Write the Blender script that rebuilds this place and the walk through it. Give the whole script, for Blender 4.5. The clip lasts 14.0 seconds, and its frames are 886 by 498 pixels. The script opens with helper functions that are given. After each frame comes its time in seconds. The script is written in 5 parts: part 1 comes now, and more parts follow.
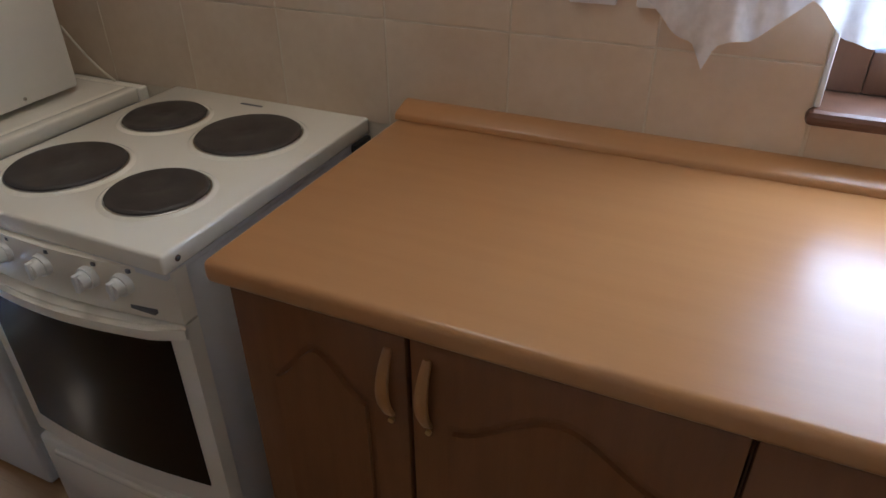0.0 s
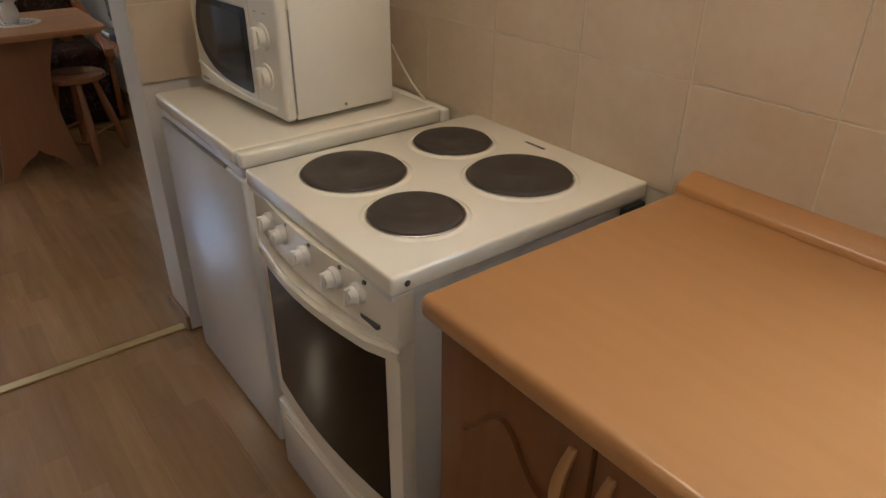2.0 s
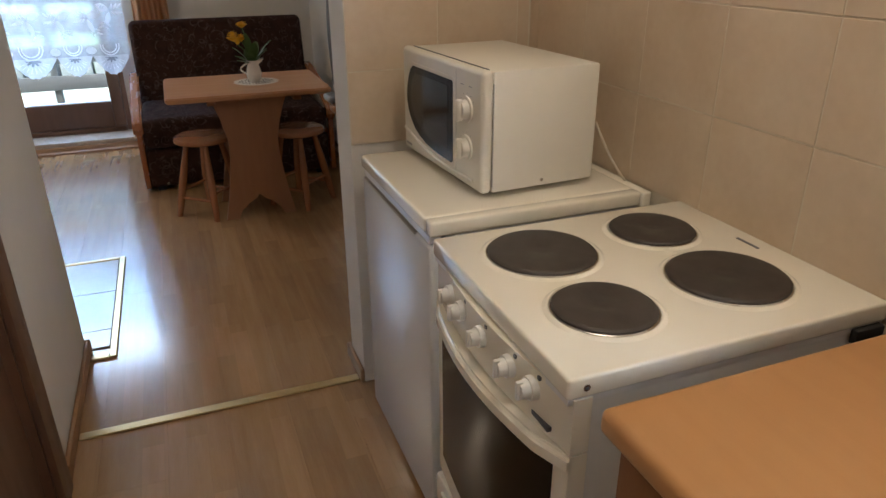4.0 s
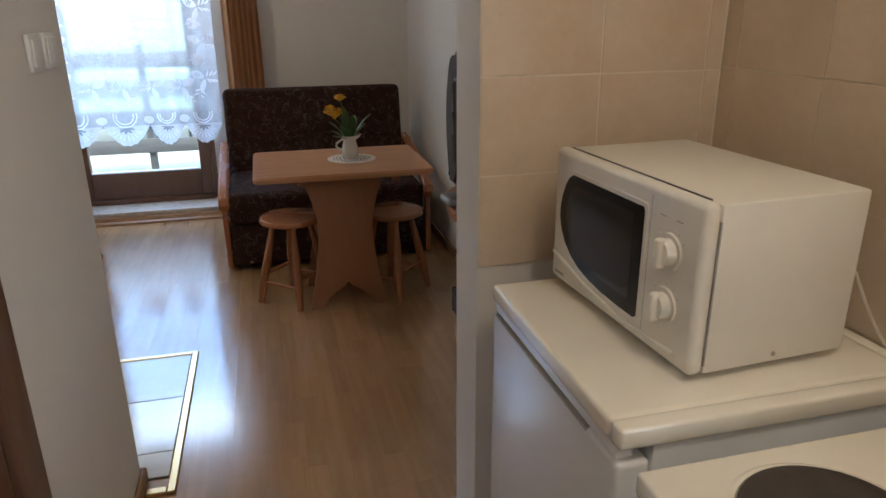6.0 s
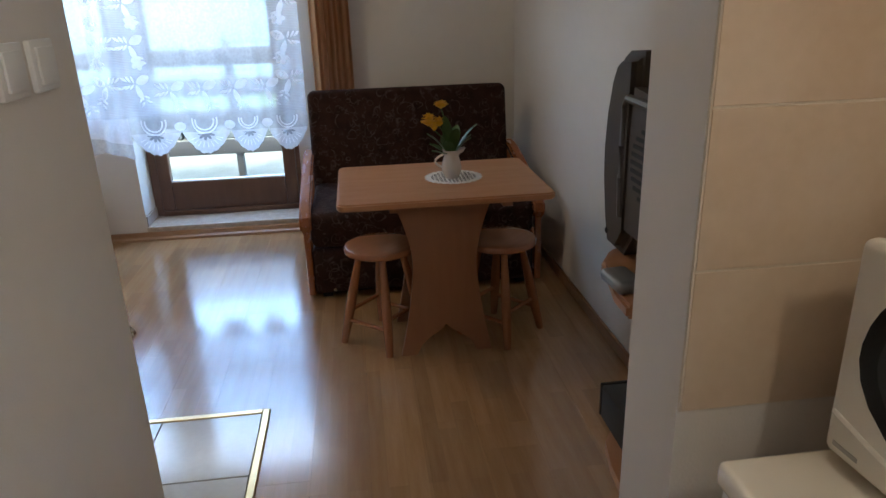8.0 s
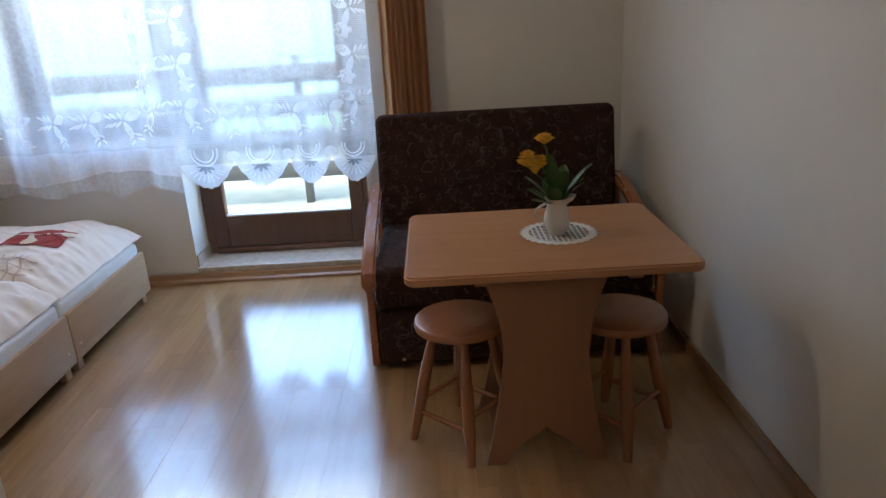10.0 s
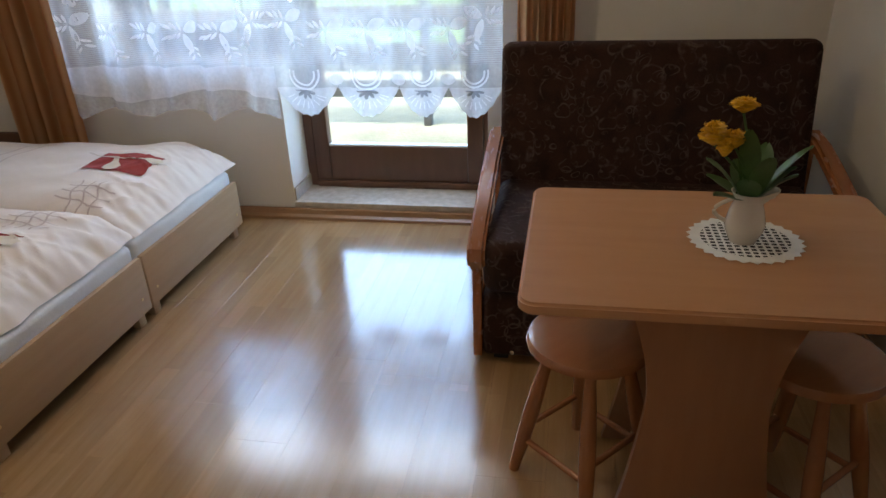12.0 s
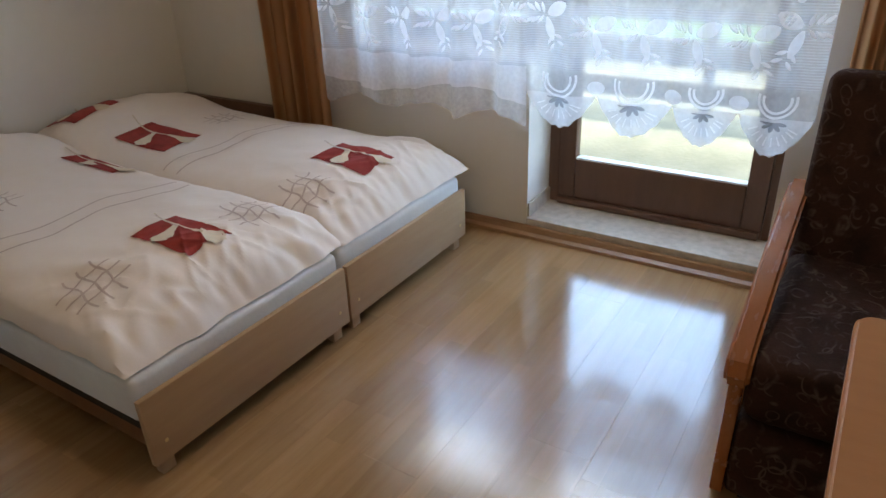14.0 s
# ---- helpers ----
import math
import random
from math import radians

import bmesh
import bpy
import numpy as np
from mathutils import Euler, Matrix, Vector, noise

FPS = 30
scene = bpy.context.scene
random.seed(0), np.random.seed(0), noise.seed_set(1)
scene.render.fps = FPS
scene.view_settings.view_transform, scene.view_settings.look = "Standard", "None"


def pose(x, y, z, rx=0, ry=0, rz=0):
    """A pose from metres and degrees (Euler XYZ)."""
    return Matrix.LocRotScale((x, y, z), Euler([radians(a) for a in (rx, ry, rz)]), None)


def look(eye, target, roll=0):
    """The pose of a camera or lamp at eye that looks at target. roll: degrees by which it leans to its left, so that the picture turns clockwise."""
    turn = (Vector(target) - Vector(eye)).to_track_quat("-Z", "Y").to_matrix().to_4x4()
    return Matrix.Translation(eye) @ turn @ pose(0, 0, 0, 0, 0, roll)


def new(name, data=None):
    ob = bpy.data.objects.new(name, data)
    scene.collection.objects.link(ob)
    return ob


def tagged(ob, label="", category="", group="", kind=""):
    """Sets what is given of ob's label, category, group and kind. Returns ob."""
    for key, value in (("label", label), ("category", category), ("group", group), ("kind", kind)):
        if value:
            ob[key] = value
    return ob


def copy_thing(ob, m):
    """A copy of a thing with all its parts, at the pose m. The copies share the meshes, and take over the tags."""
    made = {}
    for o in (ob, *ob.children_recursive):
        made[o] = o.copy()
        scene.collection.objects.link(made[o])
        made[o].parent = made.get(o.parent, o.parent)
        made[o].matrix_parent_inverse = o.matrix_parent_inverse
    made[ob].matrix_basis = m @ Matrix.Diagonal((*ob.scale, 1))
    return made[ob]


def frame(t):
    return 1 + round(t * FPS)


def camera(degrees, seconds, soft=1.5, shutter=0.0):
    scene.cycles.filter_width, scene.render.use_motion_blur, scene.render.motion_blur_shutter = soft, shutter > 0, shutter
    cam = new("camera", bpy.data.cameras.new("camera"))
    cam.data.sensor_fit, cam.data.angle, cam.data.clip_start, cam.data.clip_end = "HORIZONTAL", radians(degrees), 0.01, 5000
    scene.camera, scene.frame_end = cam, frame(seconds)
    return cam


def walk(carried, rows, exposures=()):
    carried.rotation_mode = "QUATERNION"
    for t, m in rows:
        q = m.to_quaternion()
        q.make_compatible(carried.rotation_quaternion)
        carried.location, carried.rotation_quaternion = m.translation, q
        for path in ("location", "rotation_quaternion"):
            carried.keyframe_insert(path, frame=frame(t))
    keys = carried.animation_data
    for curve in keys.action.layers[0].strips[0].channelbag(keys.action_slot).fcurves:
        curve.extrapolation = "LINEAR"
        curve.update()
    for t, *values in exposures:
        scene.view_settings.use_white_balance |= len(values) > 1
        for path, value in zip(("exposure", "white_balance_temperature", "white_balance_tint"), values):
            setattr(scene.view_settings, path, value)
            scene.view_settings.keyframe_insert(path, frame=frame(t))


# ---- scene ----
cam = camera(65.8, 14.0)
PATH = [
    (0, (0.634, 0.805, 1.396), (-0.079, 2.346, 0.338), -0.6),
    (0.5, (0.627, 0.839, 1.401), (-0.223, 2.289, 0.317), 0.2),
    (1, (0.63, 0.885, 1.401), (-0.398, 2.215, 0.318), 0.3),
    (1.5, (0.632, 0.914, 1.401), (-0.575, 2.142, 0.384), 0.3),
    (2, (0.641, 0.925, 1.399), (-0.739, 1.996, 0.425), 0.5),
    (2.5, (0.644, 0.937, 1.407), (-0.864, 1.841, 0.455), -0.2),
    (3, (0.648, 0.961, 1.404), (-0.948, 1.75, 0.493), -0.3),
    (5.5, (0.193, 0.959, 1.414), (-1.609, 1.492, 0.729), -0.4),
    (6, (0.021, 0.978, 1.421), (-1.808, 1.445, 0.76), -0.4),
    (6.5, (-0.135, 0.988, 1.427), (-1.988, 1.368, 0.776), -0.9),
    (7, (-0.296, 0.996, 1.423), (-2.157, 1.284, 0.748), -1.1),
    (9.5, (-1.122, 1.001, 1.413), (-3.011, 1.108, 0.765), -3.1),
    (10, (-1.317, 1.006, 1.394), (-3.209, 1.009, 0.743), -3.2),
    (10.5, (-1.487, 0.991, 1.402), (-3.36, 0.925, 0.704), -3.0),
    (11, (-1.651, 0.987, 1.399), (-3.482, 0.851, 0.606), -3.1),
    (11.5, (-1.785, 0.989, 1.392), (-3.586, 0.78, 0.548), -2.9),
    (12, (-1.908, 0.978, 1.389), (-3.675, 0.636, 0.516), -2.4),
    (12.5, (-2.048, 0.94, 1.387), (-3.775, 0.434, 0.514), -2.2),
    (13, (-2.174, 0.895, 1.39), (-3.843, 0.234, 0.507), -2.0),
    (13.5, (-2.286, 0.867, 1.393), (-3.882, 0.069, 0.489), -2.4),
    (14, (-2.416, 0.841, 1.397), (-3.91, -0.132, 0.492), -2.2),
]
walk(cam, [(t, look(eye, target, roll)) for t, eye, target, roll in PATH], [(0.0, 3.82, 5500, 10), (0.5, 4.15, 5800, 10), (1.0, 4.32, 6100, 10), (3.0, 4.58, 6500, 10), (5.5, 4.62, 6200, 10), (7.0, 4.42, 6200, 10), (9.5, 4.38, 6300, 10), (12.0, 4.40, 7200, 10), (13.0, 4.40, 7600, 10), (14.0, 4.28, 7500, 10)])

# ---- light ----
world = bpy.data.worlds.new("sky")
scene.world = world
world.use_nodes = True
wn = world.node_tree.nodes
sky = wn.new("ShaderNodeTexSky")
sky.sky_type, sky.sun_disc = "NISHITA", False
sky.sun_elevation, sky.sun_rotation = radians(60), radians(115)
sky.dust_density, sky.air_density, sky.ozone_density = 2.0, 1.0, 1.0
world.node_tree.links.new(sky.outputs[0], wn["Background"].inputs[0])
wn["Background"].inputs[1].default_value = 0.15

sun_data = bpy.data.lights.new("sun", "SUN")
sun_data.energy, sun_data.angle, sun_data.color = 0.5, radians(15), (1.0, 0.95, 0.88)
sun = new("sun", sun_data)
sun.matrix_world = look((12, -6, 26), (-1, 0, 0))

bulb_data = bpy.data.lights.new("ceiling_bulb", "POINT")
bulb_data.energy, bulb_data.color, bulb_data.shadow_soft_size = 0.66, (1.0, 0.80, 0.58), 0.07
window_data = bpy.data.lights.new("kitchen_daylight", "AREA")
window_data.shape, window_data.size, window_data.size_y = "RECTANGLE", 0.76, 0.86
window_data.energy, window_data.color = 1.15, (0.97, 0.97, 0.95)
window_light = new("kitchen_daylight", window_data)
window_light.matrix_world = look((1.183, 2.105, 1.50), (1.183, 0.0, 1.50))
sky_data = bpy.data.lights.new("living_daylight", "AREA")
sky_data.shape, sky_data.size, sky_data.size_y = "RECTANGLE", 1.80, 0.34
sky_data.energy, sky_data.color = 0.55, (0.86, 0.94, 1.0)
sky_light = new("living_daylight", sky_data)
sky_light.matrix_world = look((-5.262, -0.345, 1.80), (-4.262, -0.345, 1.30))
bulb = new("ceiling_bulb", bulb_data)
bulb.location = (-3.5, -0.08, 2.24)
kitchen_bulb_data = bpy.data.lights.new("kitchen_bulb", "POINT")
kitchen_bulb_data.energy, kitchen_bulb_data.color, kitchen_bulb_data.shadow_soft_size = 0.56, (1.0, 0.87, 0.70), 0.07
kitchen_bulb = new("kitchen_bulb", kitchen_bulb_data)
kitchen_bulb.location = (-0.12, 1.50, 2.30)


# ---- materials ----
def mat(name, colour, rough=0.6, metal=0.0, second=None, scale=8.0, stretch=(1, 1, 1), bump=0.0, bump_scale=120.0,
        coat=0.0, spec=0.5, wear=0.12, local=False, vary=0.0, detail=5.0, uneven=1.0):
    """Two scales of noise between two colours, a fine bump and uneven roughness."""
    m = bpy.data.materials.new(name)
    m.use_nodes = True
    nt = m.node_tree
    n, l = nt.nodes, nt.links
    b = n["Principled BSDF"]
    if local:
        src = n.new("ShaderNodeTexCoord").outputs["Object"]
    else:
        src = n.new("ShaderNodeNewGeometry").outputs["Position"]
    mp = n.new("ShaderNodeMapping")
    mp.inputs["Scale"].default_value = stretch
    l.new(src, mp.inputs["Vector"])
    vec = mp.outputs["Vector"]
    info = n.new("ShaderNodeObjectInfo")
    if vary:
        add = n.new("ShaderNodeVectorMath")
        add.operation = "MULTIPLY_ADD"
        l.new(info.outputs["Random"], add.inputs[0])
        add.inputs[1].default_value = (17.0, 31.0, 23.0)
        l.new(vec, add.inputs[2])
        vec = add.outputs[0]
    big = n.new("ShaderNodeTexNoise")
    big.inputs["Scale"].default_value, big.inputs["Detail"].default_value = scale, detail
    l.new(vec, big.inputs["Vector"])
    fine = n.new("ShaderNodeTexNoise")
    fine.inputs["Scale"].default_value, fine.inputs["Detail"].default_value = scale * 9, 3.0
    l.new(vec, fine.inputs["Vector"])
    blend = n.new("ShaderNodeMath")
    blend.operation = "MULTIPLY_ADD"
    l.new(fine.outputs["Fac"], blend.inputs[0])
    blend.inputs[1].default_value = 0.35
    l.new(big.outputs["Fac"], blend.inputs[2])
    ramp = n.new("ShaderNodeMapRange")
    ramp.inputs["From Min"].default_value, ramp.inputs["From Max"].default_value = 0.42, 0.92
    l.new(blend.outputs[0], ramp.inputs["Value"])
    mix = n.new("ShaderNodeMix")
    mix.data_type = "RGBA"
    second = second or tuple(c * (1 - wear) for c in colour)
    mix.inputs["A"].default_value, mix.inputs["B"].default_value = (*colour, 1), (*second, 1)
    l.new(ramp.outputs[0], mix.inputs["Factor"])
    out = mix.outputs["Result"]
    if vary:
        hsv = n.new("ShaderNodeHueSaturation")
        mr = n.new("ShaderNodeMapRange")
        mr.inputs["To Min"].default_value, mr.inputs["To Max"].default_value = 1 - vary, 1 + vary
        l.new(info.outputs["Random"], mr.inputs["Value"])
        l.new(mr.outputs[0], hsv.inputs["Value"])
        l.new(out, hsv.inputs["Color"])
        out = hsv.outputs["Color"]
    l.new(out, b.inputs["Base Color"])
    rr = n.new("ShaderNodeMapRange")
    rr.inputs["To Min"].default_value, rr.inputs["To Max"].default_value = max(rough - 0.06 * uneven, 0.02), min(rough + 0.08 * uneven, 1)
    l.new(big.outputs["Fac"], rr.inputs["Value"])
    l.new(rr.outputs[0], b.inputs["Roughness"])
    b.inputs["Metallic"].default_value = metal
    b.inputs["Specular IOR Level"].default_value = spec
    b.inputs["Coat Weight"].default_value = coat
    b.inputs["Coat Roughness"].default_value = 0.12
    if bump:
        bn = n.new("ShaderNodeTexNoise")
        bn.inputs["Scale"].default_value, bn.inputs["Detail"].default_value = bump_scale, 4.0
        l.new(vec, bn.inputs["Vector"])
        bu = n.new("ShaderNodeBump")
        bu.inputs["Strength"].default_value, bu.inputs["Distance"].default_value = bump, 0.004
        l.new(bn.outputs["Fac"], bu.inputs["Height"])
        l.new(bu.outputs[0], b.inputs["Normal"])
    return m


def laminate():
    """Three-strip laminate boards: blocks of uneven tone, grain along x."""
    m = mat("laminate", (0.43, 0.262, 0.128), 0.17, spec=0.9, second=(0.345, 0.197, 0.090), uneven=0.35, scale=5, stretch=(0.7, 7, 1), coat=0.6, vary=0.07)
    n, l = m.node_tree.nodes, m.node_tree.links
    b = n["Principled BSDF"]
    brick = n.new("ShaderNodeTexBrick")
    brick.offset = 0.37
    for key, v in (("Scale", 1.0), ("Mortar Size", 0.0006), ("Brick Width", 0.44), ("Row Height", 0.19 / 3), ("Bias", 0.0)):
        brick.inputs[key].default_value = v
    brick.inputs["Color1"].default_value = (1.12, 1.09, 1.05, 1)
    brick.inputs["Color2"].default_value = (0.87, 0.86, 0.84, 1)
    brick.inputs["Mortar"].default_value = (0.88, 0.87, 0.86, 1)
    g = n.new("ShaderNodeNewGeometry")
    l.new(g.outputs["Position"], brick.inputs["Vector"])
    b.inputs["Coat Roughness"].default_value = 0.085
    old = b.inputs["Base Color"].links[0].from_socket
    mul = n.new("ShaderNodeMix")
    mul.data_type, mul.blend_type = "RGBA", "MULTIPLY"
    mul.inputs["Factor"].default_value = 1.0
    l.new(old, mul.inputs["A"])
    l.new(brick.outputs["Color"], mul.inputs["B"])
    l.new(mul.outputs["Result"], b.inputs["Base Color"])
    return m


def sofa_cloth():
    """Dark brown velour with pale swirling lines."""
    m = mat("sofa_cloth", (0.044, 0.016, 0.011), 0.85, second=(0.018, 0.008, 0.006), scale=14, bump=0.5, bump_scale=260, spec=0.25)
    n, l = m.node_tree.nodes, m.node_tree.links
    b = n["Principled BSDF"]
    g = n.new("ShaderNodeNewGeometry")
    warp = n.new("ShaderNodeTexNoise")
    warp.inputs["Scale"].default_value = 7
    l.new(g.outputs["Position"], warp.inputs["Vector"])
    mix = n.new("ShaderNodeMix")
    mix.data_type, mix.blend_type = "RGBA", "LINEAR_LIGHT"
    mix.inputs["Factor"].default_value = 0.05
    l.new(g.outputs["Position"], mix.inputs["A"])
    l.new(warp.outputs["Color"], mix.inputs["B"])
    layers = []
    for size, radius, thick in ((9.5, 0.42, 0.045), (14.0, 0.36, 0.05), (21.0, 0.30, 0.06)):
        vor = n.new("ShaderNodeTexVoronoi")
        vor.inputs["Scale"].default_value = size
        l.new(mix.outputs["Result"], vor.inputs["Vector"])
        off = n.new("ShaderNodeMath")
        off.operation = "SUBTRACT"
        l.new(vor.outputs["Distance"], off.inputs[0])
        off.inputs[1].default_value = radius
        ring = n.new("ShaderNodeMath")
        ring.operation = "ABSOLUTE"
        l.new(off.outputs[0], ring.inputs[0])
        band = n.new("ShaderNodeMapRange")
        band.inputs["From Min"].default_value, band.inputs["From Max"].default_value = thick, 0.010
        l.new(ring.outputs[0], band.inputs["Value"])
        layers.append(band)
    most = n.new("ShaderNodeMath")
    most.operation = "MAXIMUM"
    l.new(layers[0].outputs[0], most.inputs[0])
    l.new(layers[1].outputs[0], most.inputs[1])
    line = n.new("ShaderNodeMath")
    line.operation = "MAXIMUM"
    l.new(most.outputs[0], line.inputs[0])
    l.new(layers[2].outputs[0], line.inputs[1])
    gaps = n.new("ShaderNodeTexNoise")
    gaps.inputs["Scale"].default_value = 30
    l.new(g.outputs["Position"], gaps.inputs["Vector"])
    gate = n.new("ShaderNodeMapRange")
    gate.inputs["From Min"].default_value, gate.inputs["From Max"].default_value = 0.40, 0.64
    l.new(gaps.outputs["Fac"], gate.inputs["Value"])
    both = n.new("ShaderNodeMath")
    both.operation = "MULTIPLY"
    l.new(line.outputs[0], both.inputs[0])
    l.new(gate.outputs[0], both.inputs[1])
    old = b.inputs["Base Color"].links[0].from_socket
    fin = n.new("ShaderNodeMix")
    fin.data_type = "RGBA"
    l.new(both.outputs[0], fin.inputs["Factor"])
    l.new(old, fin.inputs["A"])
    fin.inputs["B"].default_value = (0.085, 0.059, 0.050, 1)
    l.new(fin.outputs["Result"], b.inputs["Base Color"])
    b.inputs["Sheen Weight"].default_value = 0.0
    return m


def sheer(name, colour, clear, ribs=0.0):
    """Thin net: part clear, part translucent thread."""
    m = bpy.data.materials.new(name)
    m.use_nodes = True
    n, l = m.node_tree.nodes, m.node_tree.links
    out = n["Material Output"]
    n.remove(n["Principled BSDF"])
    tr, tl, df = n.new("ShaderNodeBsdfTransparent"), n.new("ShaderNodeBsdfTranslucent"), n.new("ShaderNodeBsdfDiffuse")
    tl.inputs["Color"].default_value = df.inputs["Color"].default_value = (*colour, 1)
    cloth, net = n.new("ShaderNodeMixShader"), n.new("ShaderNodeMixShader")
    cloth.inputs[0].default_value = 0.45
    l.new(tl.outputs[0], cloth.inputs[1])
    l.new(df.outputs[0], cloth.inputs[2])
    g = n.new("ShaderNodeNewGeometry")
    wave = n.new("ShaderNodeTexNoise")
    wave.inputs["Scale"].default_value = 60
    l.new(g.outputs["Position"], wave.inputs["Vector"])
    mr = n.new("ShaderNodeMapRange")
    mr.inputs["To Min"].default_value, mr.inputs["To Max"].default_value = max(clear - 0.12, 0), min(clear + 0.12, 1)
    l.new(wave.outputs["Fac"], mr.inputs["Value"])
    rib = n.new("ShaderNodeTexWave")
    rib.bands_direction = "Z"
    rib.inputs["Scale"].default_value, rib.inputs["Distortion"].default_value = 34.0, 0.3
    l.new(g.outputs["Position"], rib.inputs["Vector"])
    add = n.new("ShaderNodeMath")
    add.operation, add.use_clamp = "MULTIPLY_ADD", True
    l.new(rib.outputs["Fac"], add.inputs[0])
    add.inputs[1].default_value = ribs
    l.new(mr.outputs[0], add.inputs[2])
    l.new(add.outputs[0], net.inputs[0])
    l.new(cloth.outputs[0], net.inputs[1])
    l.new(tr.outputs[0], net.inputs[2])
    l.new(net.outputs[0], out.inputs["Surface"])
    return m


def glass_mat(name, tint=(1, 1, 1)):
    m = bpy.data.materials.new(name)
    m.use_nodes = True
    b = m.node_tree.nodes["Principled BSDF"]
    b.inputs["Base Color"].default_value = (*tint, 1)
    b.inputs["Transmission Weight"].default_value = 1.0
    b.inputs["Roughness"].default_value = 0.0
    b.inputs["IOR"].default_value = 1.02
    return m


def hanging_cloth():
    """Tan curtain cloth with vertical golden stripes that lets some light through."""
    m = mat("tan_curtain", (0.60, 0.33, 0.17), 0.8, second=(0.50, 0.26, 0.12), scale=5, stretch=(5, 5, 0.7), bump=0.2, bump_scale=300)
    n, l = m.node_tree.nodes, m.node_tree.links
    b = n["Principled BSDF"]
    g = n.new("ShaderNodeNewGeometry")
    wave = n.new("ShaderNodeTexWave")
    wave.bands_direction = "Y"
    wave.inputs["Scale"].default_value, wave.inputs["Distortion"].default_value = 9.0, 0.4
    l.new(g.outputs["Position"], wave.inputs["Vector"])
    mix = n.new("ShaderNodeMix")
    mix.data_type = "RGBA"
    l.new(wave.outputs["Fac"], mix.inputs["Factor"])
    l.new(b.inputs["Base Color"].links[0].from_socket, mix.inputs["A"])
    mix.inputs["B"].default_value = (0.74, 0.50, 0.29, 1)
    l.new(mix.outputs["Result"], b.inputs["Base Color"])
    tl = n.new("ShaderNodeBsdfTranslucent")
    l.new(mix.outputs["Result"], tl.inputs["Color"])
    ms = n.new("ShaderNodeMixShader")
    ms.inputs[0].default_value = 0.6
    l.new(b.outputs[0], ms.inputs[1])
    l.new(tl.outputs[0], ms.inputs[2])
    l.new(ms.outputs[0], n["Material Output"].inputs["Surface"])
    return m


